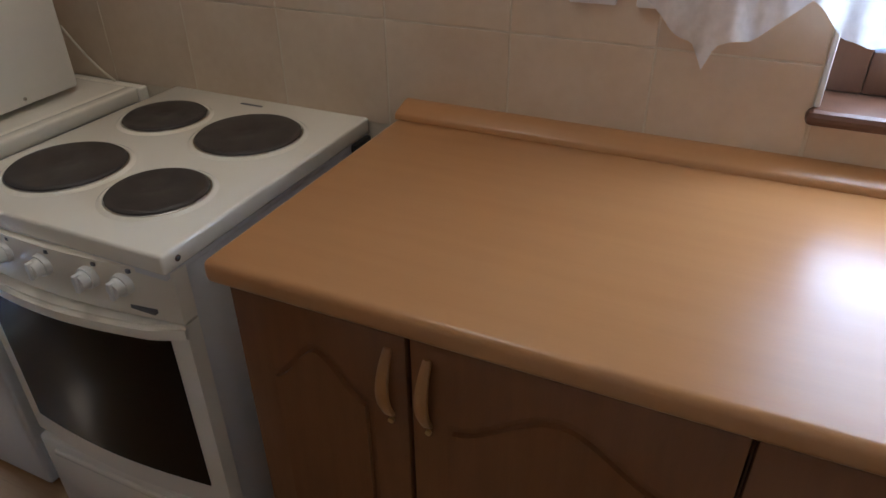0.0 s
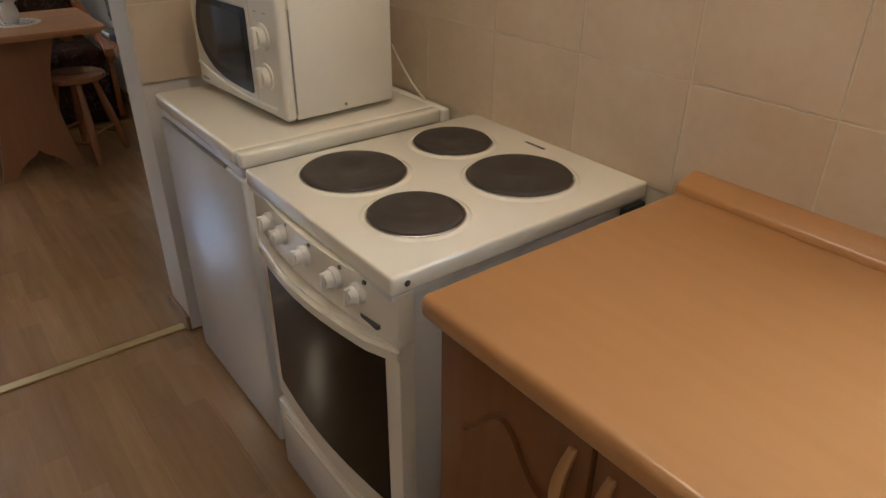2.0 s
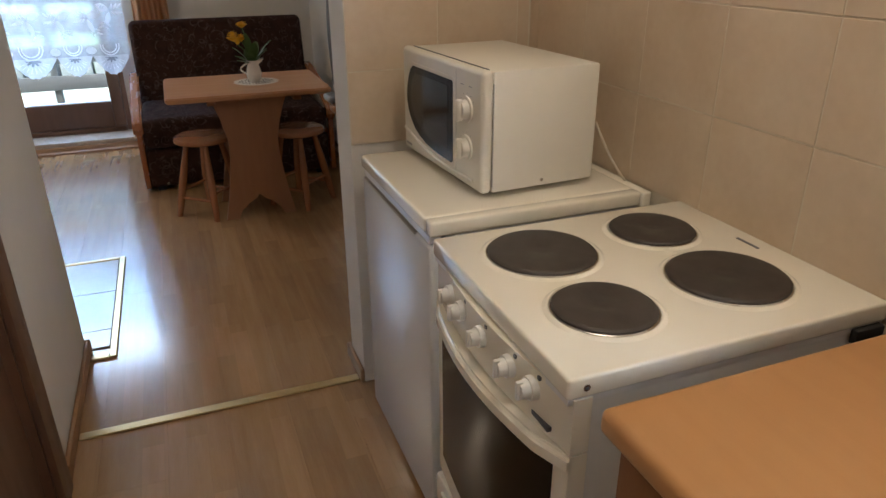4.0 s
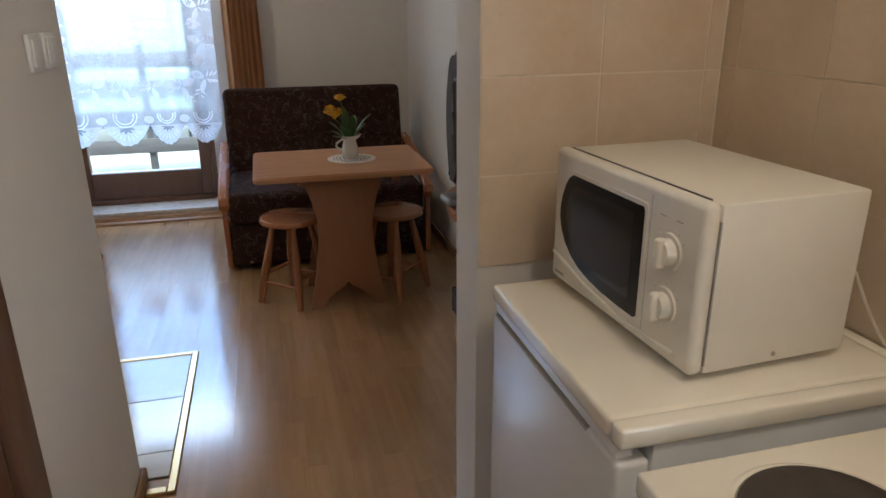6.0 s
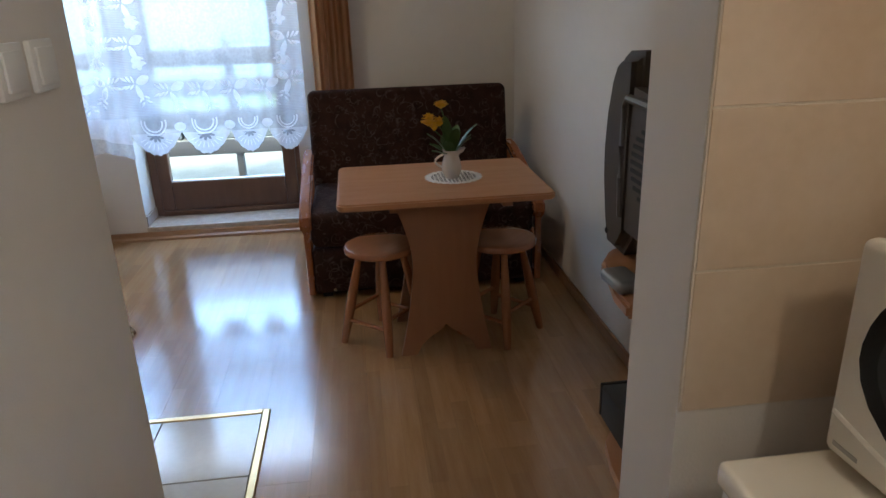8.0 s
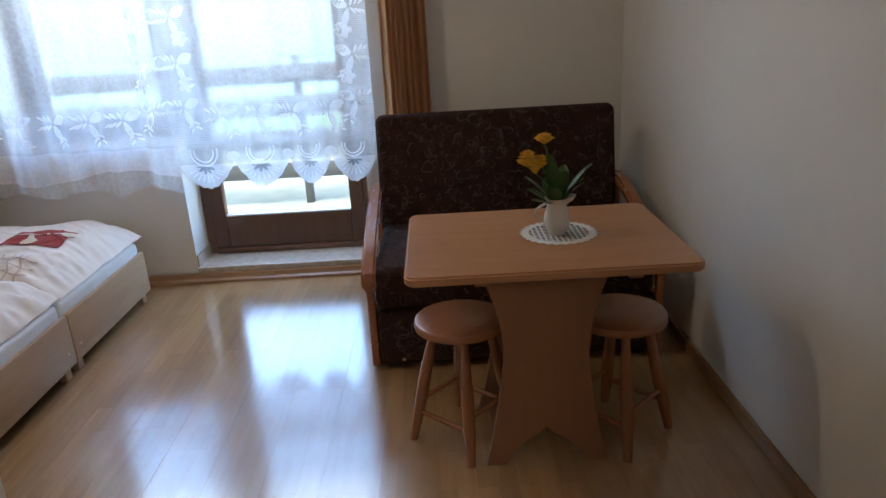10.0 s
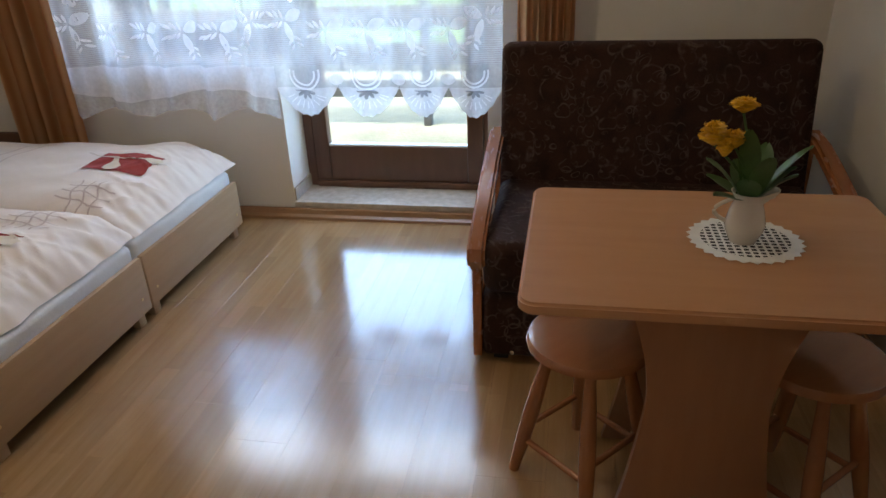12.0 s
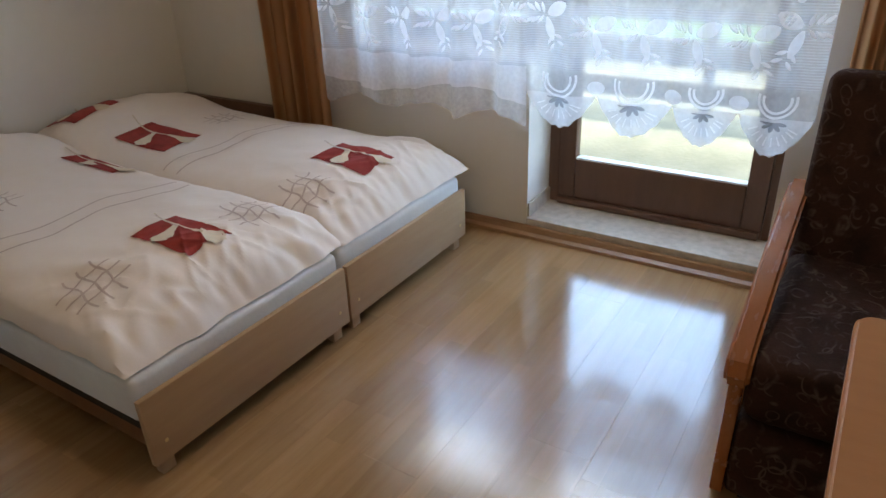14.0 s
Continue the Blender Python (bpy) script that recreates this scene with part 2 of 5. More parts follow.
M = {
    "paint": mat("wall_paint", (0.75, 0.705, 0.645), 0.85, scale=1.6, wear=0.06, bump=0.15, bump_scale=220),
    # unseen walls only: wall colour darkened so that less light bounces back
    "low_bounce": mat("bounce_damping_paint", (0.42, 0.36, 0.30), 0.8, scale=2, wear=0.08, bump=0.1),
    "ceil": mat("ceiling_paint", (0.66, 0.64, 0.60), 0.9, scale=2, wear=0.05, bump=0.1),
    "laminate": laminate(),
    "sub": mat("subfloor", (0.10, 0.07, 0.045), 0.8),
    "tile": mat("wall_tile", (0.565, 0.430, 0.300), 0.30, second=(0.655, 0.530, 0.395), scale=5.5, vary=0.03, bump=0.03, bump_scale=60, detail=3, uneven=0.3),
    "grout": mat("grout", (0.72, 0.63, 0.50), 0.9, scale=30),
    "ftile": mat("floor_tile", (0.62, 0.60, 0.55), 0.09, second=(0.52, 0.50, 0.46), scale=6, vary=0.03, coat=0.5),
    "fgrout": mat("floor_grout", (0.16, 0.14, 0.12), 0.9, scale=30),
    "brass": mat("brass_strip", (0.76, 0.58, 0.30), 0.30, metal=0.85, scale=20),
    "worktop": mat("beech_worktop", (0.46, 0.225, 0.085), 0.29, spec=0.6, coat=0.0, second=(0.43, 0.205, 0.075), scale=2.2, stretch=(1.2, 16, 6), uneven=0.1, detail=2),
    "cabinet": mat("cabinet_wood", (0.215, 0.086, 0.029), 0.36, second=(0.18, 0.070, 0.023), scale=5, stretch=(9, 3, 0.8), bump=0.05, bump_scale=60),
    "handle": mat("handle_wood", (0.40, 0.19, 0.062), 0.35, scale=20),
    "enamel": mat("white_enamel", (0.86, 0.80, 0.675), 0.15, scale=3, wear=0.04, coat=0.3),
    "cooker_side": mat("cooker_side", (0.66, 0.65, 0.625), 0.30, scale=3, wear=0.05),
    "fridge": mat("fridge_white", (0.78, 0.79, 0.80), 0.20, scale=3, wear=0.05, bump=0.05, bump_scale=300),
    "plastic": mat("ivory_plastic", (0.78, 0.735, 0.64), 0.36, scale=4, wear=0.05),
    "white": mat("white_plastic", (0.80, 0.79, 0.76), 0.4, scale=6, wear=0.06),
    "iron": mat("hotplate_iron", (0.055, 0.043, 0.036), 0.50, second=(0.040, 0.032, 0.028), metal=0.0, scale=30, bump=0.15, bump_scale=300),
    "steel": mat("steel_ring", (0.60, 0.58, 0.55), 0.25, metal=1.0, scale=20),
    "black_glass": mat("oven_glass", (0.010, 0.009, 0.009), 0.18, scale=6, spec=0.22),
    "dark": mat("dark_gap", (0.02, 0.018, 0.016), 0.8, scale=10),
    "mark": mat("print_grey", (0.12, 0.12, 0.13), 0.6, scale=40),
    "mark_soft": mat("print_soft", (0.42, 0.40, 0.37), 0.6, scale=40),
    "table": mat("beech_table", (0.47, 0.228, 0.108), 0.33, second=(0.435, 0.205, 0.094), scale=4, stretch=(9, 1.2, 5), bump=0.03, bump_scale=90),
    # same beech, darker: the shade below the tops is put into its colour
    "pedestal": mat("shaded_beech_panel", (0.31, 0.138, 0.064), 0.45, second=(0.28, 0.122, 0.056), scale=5, stretch=(6, 6, 0.9), bump=0.03, bump_scale=90),
    "stool": mat("varnished_pine", (0.32, 0.122, 0.047), 0.20, second=(0.29, 0.107, 0.040), scale=5, stretch=(1.2, 9, 1.5), coat=0.3, local=True),
    "sofa": sofa_cloth(),
    "arm": mat("reddish_arm_wood", (0.36, 0.125, 0.040), 0.25, second=(0.28, 0.09, 0.028), scale=6, stretch=(1.5, 6, 3), coat=0.4),
    "door": mat("brown_door_profile", (0.145, 0.070, 0.040), 0.38, second=(0.11, 0.052, 0.030), scale=6, stretch=(4, 4, 0.7), bump=0.06, bump_scale=70),
    "sill": mat("stone_sill", (0.62, 0.545, 0.47), 0.22, second=(0.44, 0.39, 0.33), scale=26, bump=0.03),
    "skirt": mat("skirting_wood", (0.36, 0.205, 0.105), 0.35, second=(0.28, 0.15, 0.07), scale=6, stretch=(1.2, 1.2, 6)),
    "curtain": hanging_cloth(),
    "lace": sheer("lace_net", (0.92, 0.93, 0.96), 0.58),
    "lace_thick": sheer("lace_motif", (0.95, 0.95, 0.97), 0.10),
    "lace_band": sheer("lace_band", (0.86, 0.88, 0.94), 0.48, 0.34),
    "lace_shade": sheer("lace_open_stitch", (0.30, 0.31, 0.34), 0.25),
    "lace_hem": sheer("lace_hem", (0.93, 0.93, 0.96), 0.36),
    "bedboard": mat("bed_board", (0.47, 0.305, 0.175), 0.45, second=(0.42, 0.265, 0.145), scale=4, stretch=(1, 5, 8), bump=0.03),
    "mattress": mat("white_sheet", (0.70, 0.71, 0.73), 0.9, scale=10, wear=0.08, bump=0.3, bump_scale=60),
    "duvet": mat("cream_duvet", (0.86, 0.775, 0.73), 0.50, second=(0.82, 0.72, 0.665), scale=2.5, bump=0.12, bump_scale=70, spec=0.3),
    "red": mat("red_print", (0.40, 0.048, 0.042), 0.8, second=(0.24, 0.028, 0.026), scale=20),
    "lily": mat("cream_print", (0.78, 0.68, 0.55), 0.8, scale=20),
    "line": mat("grey_print", (0.64, 0.515, 0.475), 0.8, scale=20),
    "ceramic": mat("white_ceramic", (0.70, 0.65, 0.58), 0.12, second=(0.66, 0.60, 0.53), scale=26, coat=0.4),
    "doily": mat("white_crochet", (0.80, 0.78, 0.74), 0.9, scale=40, bump=0.4, bump_scale=200),
    "petal": mat("yellow_petal", (0.80, 0.47, 0.012), 0.6, second=(0.62, 0.30, 0.008), scale=30),
    "leaf": mat("green_leaf", (0.055, 0.13, 0.028), 0.45, second=(0.035, 0.085, 0.022), scale=18),
    "tv": mat("tv_grey", (0.085, 0.068, 0.054), 0.60, scale=8, spec=0.2, bump=0.1, bump_scale=400),
    "tv_trim": mat("tv_trim", (0.095, 0.083, 0.072), 0.5, scale=8),
    "screen": mat("tv_screen", (0.020, 0.020, 0.021), 0.08, scale=4),
    "silver": mat("silver_plastic", (0.22, 0.22, 0.23), 0.35, metal=0.4, scale=8),
    "chrome": mat("chrome", (0.62, 0.58, 0.50), 0.18, metal=1.0, scale=10),
    "pink": mat("pale_bin_plastic", (0.62, 0.50, 0.45), 0.4, scale=8),
    "bag": mat("black_bag", (0.012, 0.012, 0.013), 0.35, scale=14, bump=0.6, bump_scale=40),
    "wire": mat("cream_cable", (0.66, 0.60, 0.48), 0.5, scale=20),
    "glass": glass_mat("pane_glass", (0.84, 0.97, 1.0)),
    "gravel": mat("pale_gravel", (0.125, 0.115, 0.078), 0.95, second=(0.082, 0.078, 0.050), scale=3, bump=0.8, bump_scale=30),
    "grass": mat("grass", (0.06, 0.095, 0.025), 0.9, second=(0.04, 0.068, 0.02), scale=6),
    "stone": mat("kerb_stone", (0.10, 0.10, 0.09), 0.9, second=(0.06, 0.065, 0.058), scale=7, bump=0.5, bump_scale=20, vary=0.15),
    "rail": mat("weathered_board", (0.036, 0.031, 0.027), 0.8, second=(0.025, 0.022, 0.019), scale=4, stretch=(3, 0.5, 6), bump=0.2, bump_scale=50),
    "facade": mat("pale_facade", (0.105, 0.145, 0.16), 0.85, second=(0.075, 0.11, 0.125), scale=2, stretch=(1, 0.4, 3), vary=0.06),
}


# ---- building helpers ----
def bx(bm, x0, y0, z0, x1, y1, z1, bevel=0.0, seg=2):
    r = bmesh.ops.create_cube(bm, size=1.0)
    vs = r["verts"]
    bmesh.ops.scale(bm, vec=(x1 - x0, y1 - y0, z1 - z0), verts=vs)
    bmesh.ops.translate(bm, vec=((x0 + x1) / 2, (y0 + y1) / 2, (z0 + z1) / 2), verts=vs)
    if bevel:
        es = list({e for v in vs for e in v.link_edges})
        bmesh.ops.bevel(bm, geom=es, offset=bevel, segments=seg, affect="EDGES", profile=0.5)
    return bm


def box(*a, **k):
    return bx(bmesh.new(), *a, **k)


def rod(bm, p0, p1, r0, r1=None, seg=14):
    p0, p1 = Vector(p0), Vector(p1)
    d = p1 - p0
    m = Matrix.Translation((p0 + p1) / 2) @ d.to_track_quat("Z", "Y").to_matrix().to_4x4()
    bmesh.ops.create_cone(bm, cap_ends=True, segments=seg, radius1=r0, radius2=r0 if r1 is None else r1, depth=d.length, matrix=m)
    return bm


def tube(bm, pts, r, seg=8):
    pts = [Vector(p) for p in pts]
    rings = []
    for i, p in enumerate(pts):
        d = (pts[min(i + 1, len(pts) - 1)] - pts[max(i - 1, 0)]).normalized()
        q = d.to_track_quat("Z", "Y")
        rr = r(i / (len(pts) - 1)) if callable(r) else r
        rings.append([bm.verts.new(p + q @ Vector((rr * math.cos(a), rr * math.sin(a), 0))) for a in (math.tau * k / seg for k in range(seg))])
    for a, b in zip(rings, rings[1:]):
        for k in range(seg):
            bm.faces.new((a[k], a[(k + 1) % seg], b[(k + 1) % seg], b[k]))
    bm.faces.new(rings[0][::-1]), bm.faces.new(rings[-1])
    return bm


def lathe(bm, profile, seg=28, at=(0, 0, 0)):
    """profile: (radius, height) pairs from the bottom up."""
    rings = []
    for r, z in profile:
        rings.append([bm.verts.new((at[0] + r * math.cos(math.tau * k / seg), at[1] + r * math.sin(math.tau * k / seg), at[2] + z)) for k in range(seg)])
    for a, b in zip(rings, rings[1:]):
        for k in range(seg):
            bm.faces.new((a[k], a[(k + 1) % seg], b[(k + 1) % seg], b[k]))
    bm.faces.new(rings[0][::-1]), bm.faces.new(rings[-1])
    return bm


def slab(bm, outline, lift, place):
    """A plate from a 2D outline; place(u, v, w) gives the point, w from 0 to lift."""
    lo = [bm.verts.new(place(u, v, 0)) for u, v in outline]
    hi = [bm.verts.new(place(u, v, lift)) for u, v in outline]
    bm.faces.new(lo[::-1]), bm.faces.new(hi)
    for k in range(len(lo)):
        j = (k + 1) % len(lo)
        bm.faces.new((lo[k], lo[j], hi[j], hi[k]))
    bmesh.ops.recalc_face_normals(bm, faces=bm.faces)
    return bm


def sheet(bm, nu, nv, place):
    vs = [[bm.verts.new(place(i / nu, j / nv)) for j in range(nv + 1)] for i in range(nu + 1)]
    for i in range(nu):
        for j in range(nv):
            bm.faces.new((vs[i][j], vs[i + 1][j], vs[i + 1][j + 1], vs[i][j + 1]))
    return bm


def mesh_of(name, bm, material, smooth=False):
    me = bpy.data.meshes.new(name)
    bm.to_mesh(me)
    bm.free()
    me.materials.append(M[material])
    if smooth:
        me.shade_smooth()
        me.set_sharp_from_angle(angle=radians(38))
    return me


def part(name, bm, material, parent, label="", smooth=True):
    ob = new(name, mesh_of(name, bm, material, smooth))
    ob.parent = parent
    if label:
        tagged(ob, label)
    return ob


def thing(name, at, label, category, group="", turn=0):
    ob = new(name)
    ob.empty_display_size = 0.1
    ob.matrix_basis = pose(*at, 0, 0, turn)
    return tagged(ob, label, category, group)


def structure(name, bm, material, label="", smooth=False):
    ob = new(name, mesh_of(name, bm, material, smooth))
    return tagged(ob, label or name.replace("_", " "), name.split("_")[0], kind="structure")


def solid(name, bm, material, label, category, group="", smooth=True):
    return tagged(new(name, mesh_of(name, bm, material, smooth)), label, category, group)


# ---- the rooms ----
NORTH, SOUTH, WEST, EAST, TOP = 2.018, -2.65, -5.05, 2.0, 2.5

structure("subfloor", box(WEST, SOUTH, -0.12, EAST, NORTH, -0.012), "sub", "dark underlay below the boards")
structure("ceiling", box(WEST - 0.28, SOUTH - 0.15, TOP, EAST + 0.12, NORTH + 0.15, TOP + 0.15), "ceil", "plain white painted ceiling")

# north wall: kitchen window from x 0.744 to 1.62
bm = box(WEST - 0.28, NORTH, -0.12, 0.744, NORTH + 0.15, TOP)
bx(bm, 1.62, NORTH, -0.12, EAST, NORTH + 0.15, TOP)
bx(bm, 0.744, NORTH, -0.12, 1.62, NORTH + 0.15, 0.974)
bx(bm, 0.744, NORTH, 2.0, 1.62, NORTH + 0.15, TOP)
structure("wall_north", bm, "paint", "cream painted wall behind the kitchen and table")

# west wall: balcony door y -0.405 to 0.61, window y -1.30 to -0.405
bm = box(WEST - 0.28, SOUTH, -0.12, WEST, -1.30, TOP)
bx(bm, WEST - 0.28, 0.61, -0.12, WEST, NORTH, TOP)
bx(bm, WEST - 0.28, -1.30, -0.12, WEST, -0.405, 0.78)
bx(bm, WEST - 0.28, -1.30, 2.16, WEST, 0.61, TOP)
bx(bm, WEST - 0.28, -0.405, -0.12, WEST, 0.61, 0.055)
structure("wall_west", bm, "paint", "cream painted wall with balcony door and window")
structure("wall_south", box(WEST - 0.28, SOUTH - 0.15, -0.12, -1.967, SOUTH, TOP), "paint", "cream painted wall at the head of the beds")
structure("wall_entrance", box(-1.972, SOUTH - 0.15, -0.12, -1.85, 0.495, TOP), "paint", "white wall beside the tiled entrance")
bm = box(-1.85, 0.395, -0.12, -1.16, 0.495, TOP)
bx(bm, -1.16, 0.395, 2.02, -0.28, 0.495, TOP)
structure("wall_corridor", bm, "paint", "white painted wall facing the kitchen")
# both walls are out of view; their dark colour dims the kitchen fronts
structure("wall_kitchen_south", box(-0.28, 0.395, -0.12, EAST, 0.495, TOP), "low_bounce", "unseen wall opposite the worktop, darkened to cut bounced light")
structure("wall_east", box(EAST, 0.395, -0.12, EAST + 0.12, NORTH, TOP), "low_bounce", "unseen end wall of the kitchen, darkened to cut bounced light")
structure("wall_partition", box(-1.588, 1.425, -0.12, -1.410, NORTH, TOP), "paint", "white partition between kitchen and living room")

# inner door in the corridor wall
door = structure("door_1", box(-1.12, 0.43, 0.005, -0.32, 0.47, 1.985, 0.003), "door", "closed dark brown interior door")
part("door_frame", box(-1.222, 0.4955, 0.0, -1.12, 0.516, 2.05, 0.004), "door", door)
part("door_frame", box(-0.32, 0.4955, 0.0, -0.25, 0.516, 2.05, 0.004), "door", door)
part("door_frame", box(-1.12, 0.4955, 1.985, -0.32, 0.516, 2.05, 0.004), "door", door)
part("door_lining", box(-1.159, 0.396, 0.0, -1.121, 0.495, 2.019), "door", door)
part("door_lining", box(-0.319, 0.396, 0.0, -0.281, 0.495, 2.019), "door", door)
part("door_lining", box(-1.12, 0.396, 1.987, -0.32, 0.495, 2.019), "door", door)
bm = rod(bmesh.new(), (-0.39, 0.47, 1.02), (-0.39, 0.525, 1.02), 0.009)
rod(bm, (-0.39, 0.52, 1.02), (-0.51, 0.52, 1.02), 0.009)
part("door_handle", bm, "chrome", door)

# skirtings
def skirting(name, x0, y0, x1, y1):
    structure(name, box(x0, y0, 0.001, x1, y1, 0.055, 0.006), "skirt", "narrow brown wooden skirting board")

def skirting_profile():
    bm = bmesh.new()
    return slab(bm, [(0.0125, 0.001), (0.056, 0.001), (0.053, 0.014), (0.032, 0.022), (0.024, 0.044), (0.018, 0.050), (0.0125, 0.050)],
                NORTH - 0.017 - SOUTH, lambda u, v, y: (WEST + u, SOUTH + y, v))

skirting("baseboard_north", WEST, NORTH - 0.016, -1.605, NORTH)
structure("baseboard_west", skirting_profile(), "skirt", "narrow brown wooden skirting board below the window wall")
skirting("baseboard_partition_end", -1.604, 1.409, -1.402, 1.424)
skirting("baseboard_partition_back", -1.604, 1.425, -1.589, NORTH - 0.017)
skirting("baseboard_corridor", -1.972, 0.496, -1.223, 0.512)
skirting("baseboard_corner", -1.989, 0.0, -1.973, 0.512)
skirting("baseboard_south", WEST + 0.017, SOUTH, -1.97, SOUTH + 0.016)

structure("trim_threshold", box(-1.458, 0.513, 0.001, -1.424, 1.408, 0.008, 0.003), "brass", "brass threshold strip across the floor")

# balcony door: sill, brown frame, glazed leaf
structure("door_sill", box(WEST - 0.25, -0.405, 0.056, WEST + 0.012, 0.61, 0.082, 0.004), "sill", "pale speckled stone sill under the balcony door")
structure("trim_sill_front", box(WEST + 0.001, -0.405, 0.0, WEST + 0.011, 0.61, 0.055), "sill", "stone riser below the balcony sill")
structure("trim_reveal", box(WEST - 0.25, -0.404, 0.083, WEST - 0.001, -0.394, 0.15, 0.002), "sill", "stone upstand beside the sill")


def glazed(name, y0, y1, z0, z1, fw, bottom, label):
    """A brown frame with a leaf and one pane, at the outer side of the west wall."""
    ob = structure(name, box(-5.345, y0, z0, -5.285, y0 + 0.05, z1, 0.004), "door", label)
    part("window_frame", box(-5.345, y1 - 0.05, z0, -5.285, y1, z1, 0.004), "door", ob)
    part("window_frame", box(-5.345, y0 + 0.05, z1 - 0.05, -5.285, y1 - 0.05, z1, 0.004), "door", ob)
    part("window_frame", box(-5.345, y0 + 0.05, z0, -5.285, y1 - 0.05, z0 + 0.035, 0.004), "door", ob)
    a, b, c, d = y0 + 0.052, y1 - 0.052, z0 + 0.037, z1 - 0.052
    part("leaf_stile", box(-5.335, a, c, -5.275, a + fw, d, 0.008), "door", ob)
    part("leaf_stile", box(-5.335, b - fw, c, -5.275, b, d, 0.008), "door", ob)
    part("leaf_rail", box(-5.335, a + fw, d - fw, -5.276, b - fw, d, 0.008), "door", ob)
    part("leaf_rail", box(-5.335, a + fw, c, -5.276, b - fw, c + bottom, 0.008), "door", ob)
    part("glazing_bead", box(-5.322, a + fw, c + bottom, -5.279, b - fw, c + bottom + 0.010, 0.003), "white", ob)
    pane = part("pane", box(-5.312, a + fw - 0.004, c + bottom, -5.302, b - fw + 0.004, d - fw + 0.004), "glass", ob, smooth=False)
    pane.visible_shadow = False
    return ob


bd = glazed("door_2", -0.405, 0.61, 0.083, 2.16, 0.082, 0.19, "brown balcony door with a large glass pane")
bm = box(-5.275, 0.51, 1.0, -5.262, 0.54, 1.14, 0.004)
rod(bm, (-5.262, 0.525, 1.09), (-5.225, 0.525, 1.09), 0.008)
rod(bm, (-5.23, 0.525, 1.095), (-5.23, 0.525, 0.97), 0.009)
part("door_handle", bm, "white", bd, "white lever handle")
part("draught_strip", box(-5.284, -0.35, 0.085, -5.262, 0.55, 0.118, 0.004), "door", bd)
glazed("window_1", -1.30, -0.405, 0.81, 2.16, 0.075, 0.075, "brown framed window beside the balcony door")
structure("window_sill_1", box(WEST - 0.25, -1.30, 0.781, WEST + 0.03, -0.406, 0.809, 0.006), "sill", "stone window sill behind the net curtain")

# kitchen window: brown frame, wooden sill
kw = structure("window_2", box(0.744, NORTH + 0.085, 1.003, 0.806, NORTH + 0.145, 2.0, 0.004), "door", "brown wooden kitchen window")
part("window_frame", box(1.56, NORTH + 0.085, 1.003, 1.62, NORTH + 0.145, 2.0, 0.004), "door", kw)
part("window_frame", box(0.806, NORTH + 0.085, 1.003, 1.56, NORTH + 0.145, 1.075, 0.006), "door", kw)
part("window_frame", box(0.806, NORTH + 0.085, 1.92, 1.56, NORTH + 0.145, 2.0, 0.004), "door", kw)
p = part("pane", box(0.80, NORTH + 0.11, 1.07, 1.565, NORTH + 0.12, 1.93), "glass", kw, smooth=False)
p.visible_shadow = False
structure("window_sill_2", box(0.726, NORTH - 0.030, 0.976, 1.64, NORTH + 0.145, 1.002, 0.010), "door", "dark brown wooden kitchen window sill")
structure("trim_window", box(0.735, NORTH - 0.013, 1.004, 0.7435, NORTH + 0.001, 2.0, 0.002), "white", "white corner bead beside the kitchen window")


# ---- outside ----
ground = structure("ground", box(-400, -300, -0.4, WEST - 0.285, 300, -0.17), "gravel", "pale sandy ground outside the balcony door")
structure("ground_lawn", box(-24, -14, -0.169, -9.86, 14, -0.14), "grass", "green lawn beyond the terrace")
structure("ground_north", box(WEST - 0.28, NORTH + 0.16, -0.4, 60, 300, -0.17), "grass", "grass outside the kitchen window")
random.seed(4)
kerb = thing("kerb", (-9.7, 0, -0.17), "row of grey rough kerb stones along the lawn", "kerb")
for i in range(30):
    y = -6.0 + 0.4 * i
    bm = box(-0.14, y + 0.008, 0.0, 0.14, y + 0.385, 0.22 + 0.10 * random.random(), 0.03)
    part("stone", bm, "stone", kerb)
rail = thing("balcony_railing", (-7.4, 0, -0.17), "weathered grey wooden railing with horizontal boards", "railing")
for y in (-2.35, -0.16, 2.05):
    part("post", box(-0.045, y - 0.032, 0.0, 0.045, y + 0.032, 1.30, 0.006), "rail", rail)
for z0, z1 in ((0.245, 0.385), (0.505, 0.675), (0.79, 0.96), (1.07, 1.23)):
    part("board", box(0.046, -4.4, z0, 0.07, 4.2, z1, 0.005), "rail", rail)
house = thing("neighbour_house", (-17, -2, -0.17), "pale boarded neighbouring house across the lawn", "house")
part("wall", box(-3, -9, 0, 0, 9, 4.6), "facade", house, smooth=False)
for i in range(23):
    part("siding_board", box(0.001, 0.1, 0.2 * i + 0.006, 0.03, 9, 0.2 * i + 0.192, 0.006), "facade", house)
bm = bmesh.new()
slab(bm, [(-3.5, 4.6), (0.6, 4.6), (-1.5, 6.4)], 19, lambda u, v, w: (u, -9.5 + w, v))
part("roof", bm, "rail", house, smooth=False)


# ---- kitchen ----
def worktop():
    w = solid("worktop", box(-0.001, 1.381, 0.852, EAST, NORTH - 0.002, 0.89, 0.012, seg=4), "worktop", "beech laminate worktop with a rounded front edge", "worktop")
    bm = bmesh.new()
    slab(bm, [(1.952, 0.8905), (1.954, 0.900), (1.959, 0.9045), (1.996, 0.9150), (2.010, 0.9160), (2.010, 0.8905)], EAST - 0.001, lambda u, v, x: (x, u, v))
    part("upstand", bm, "worktop", w, "beech wall upstand strip")

worktop()


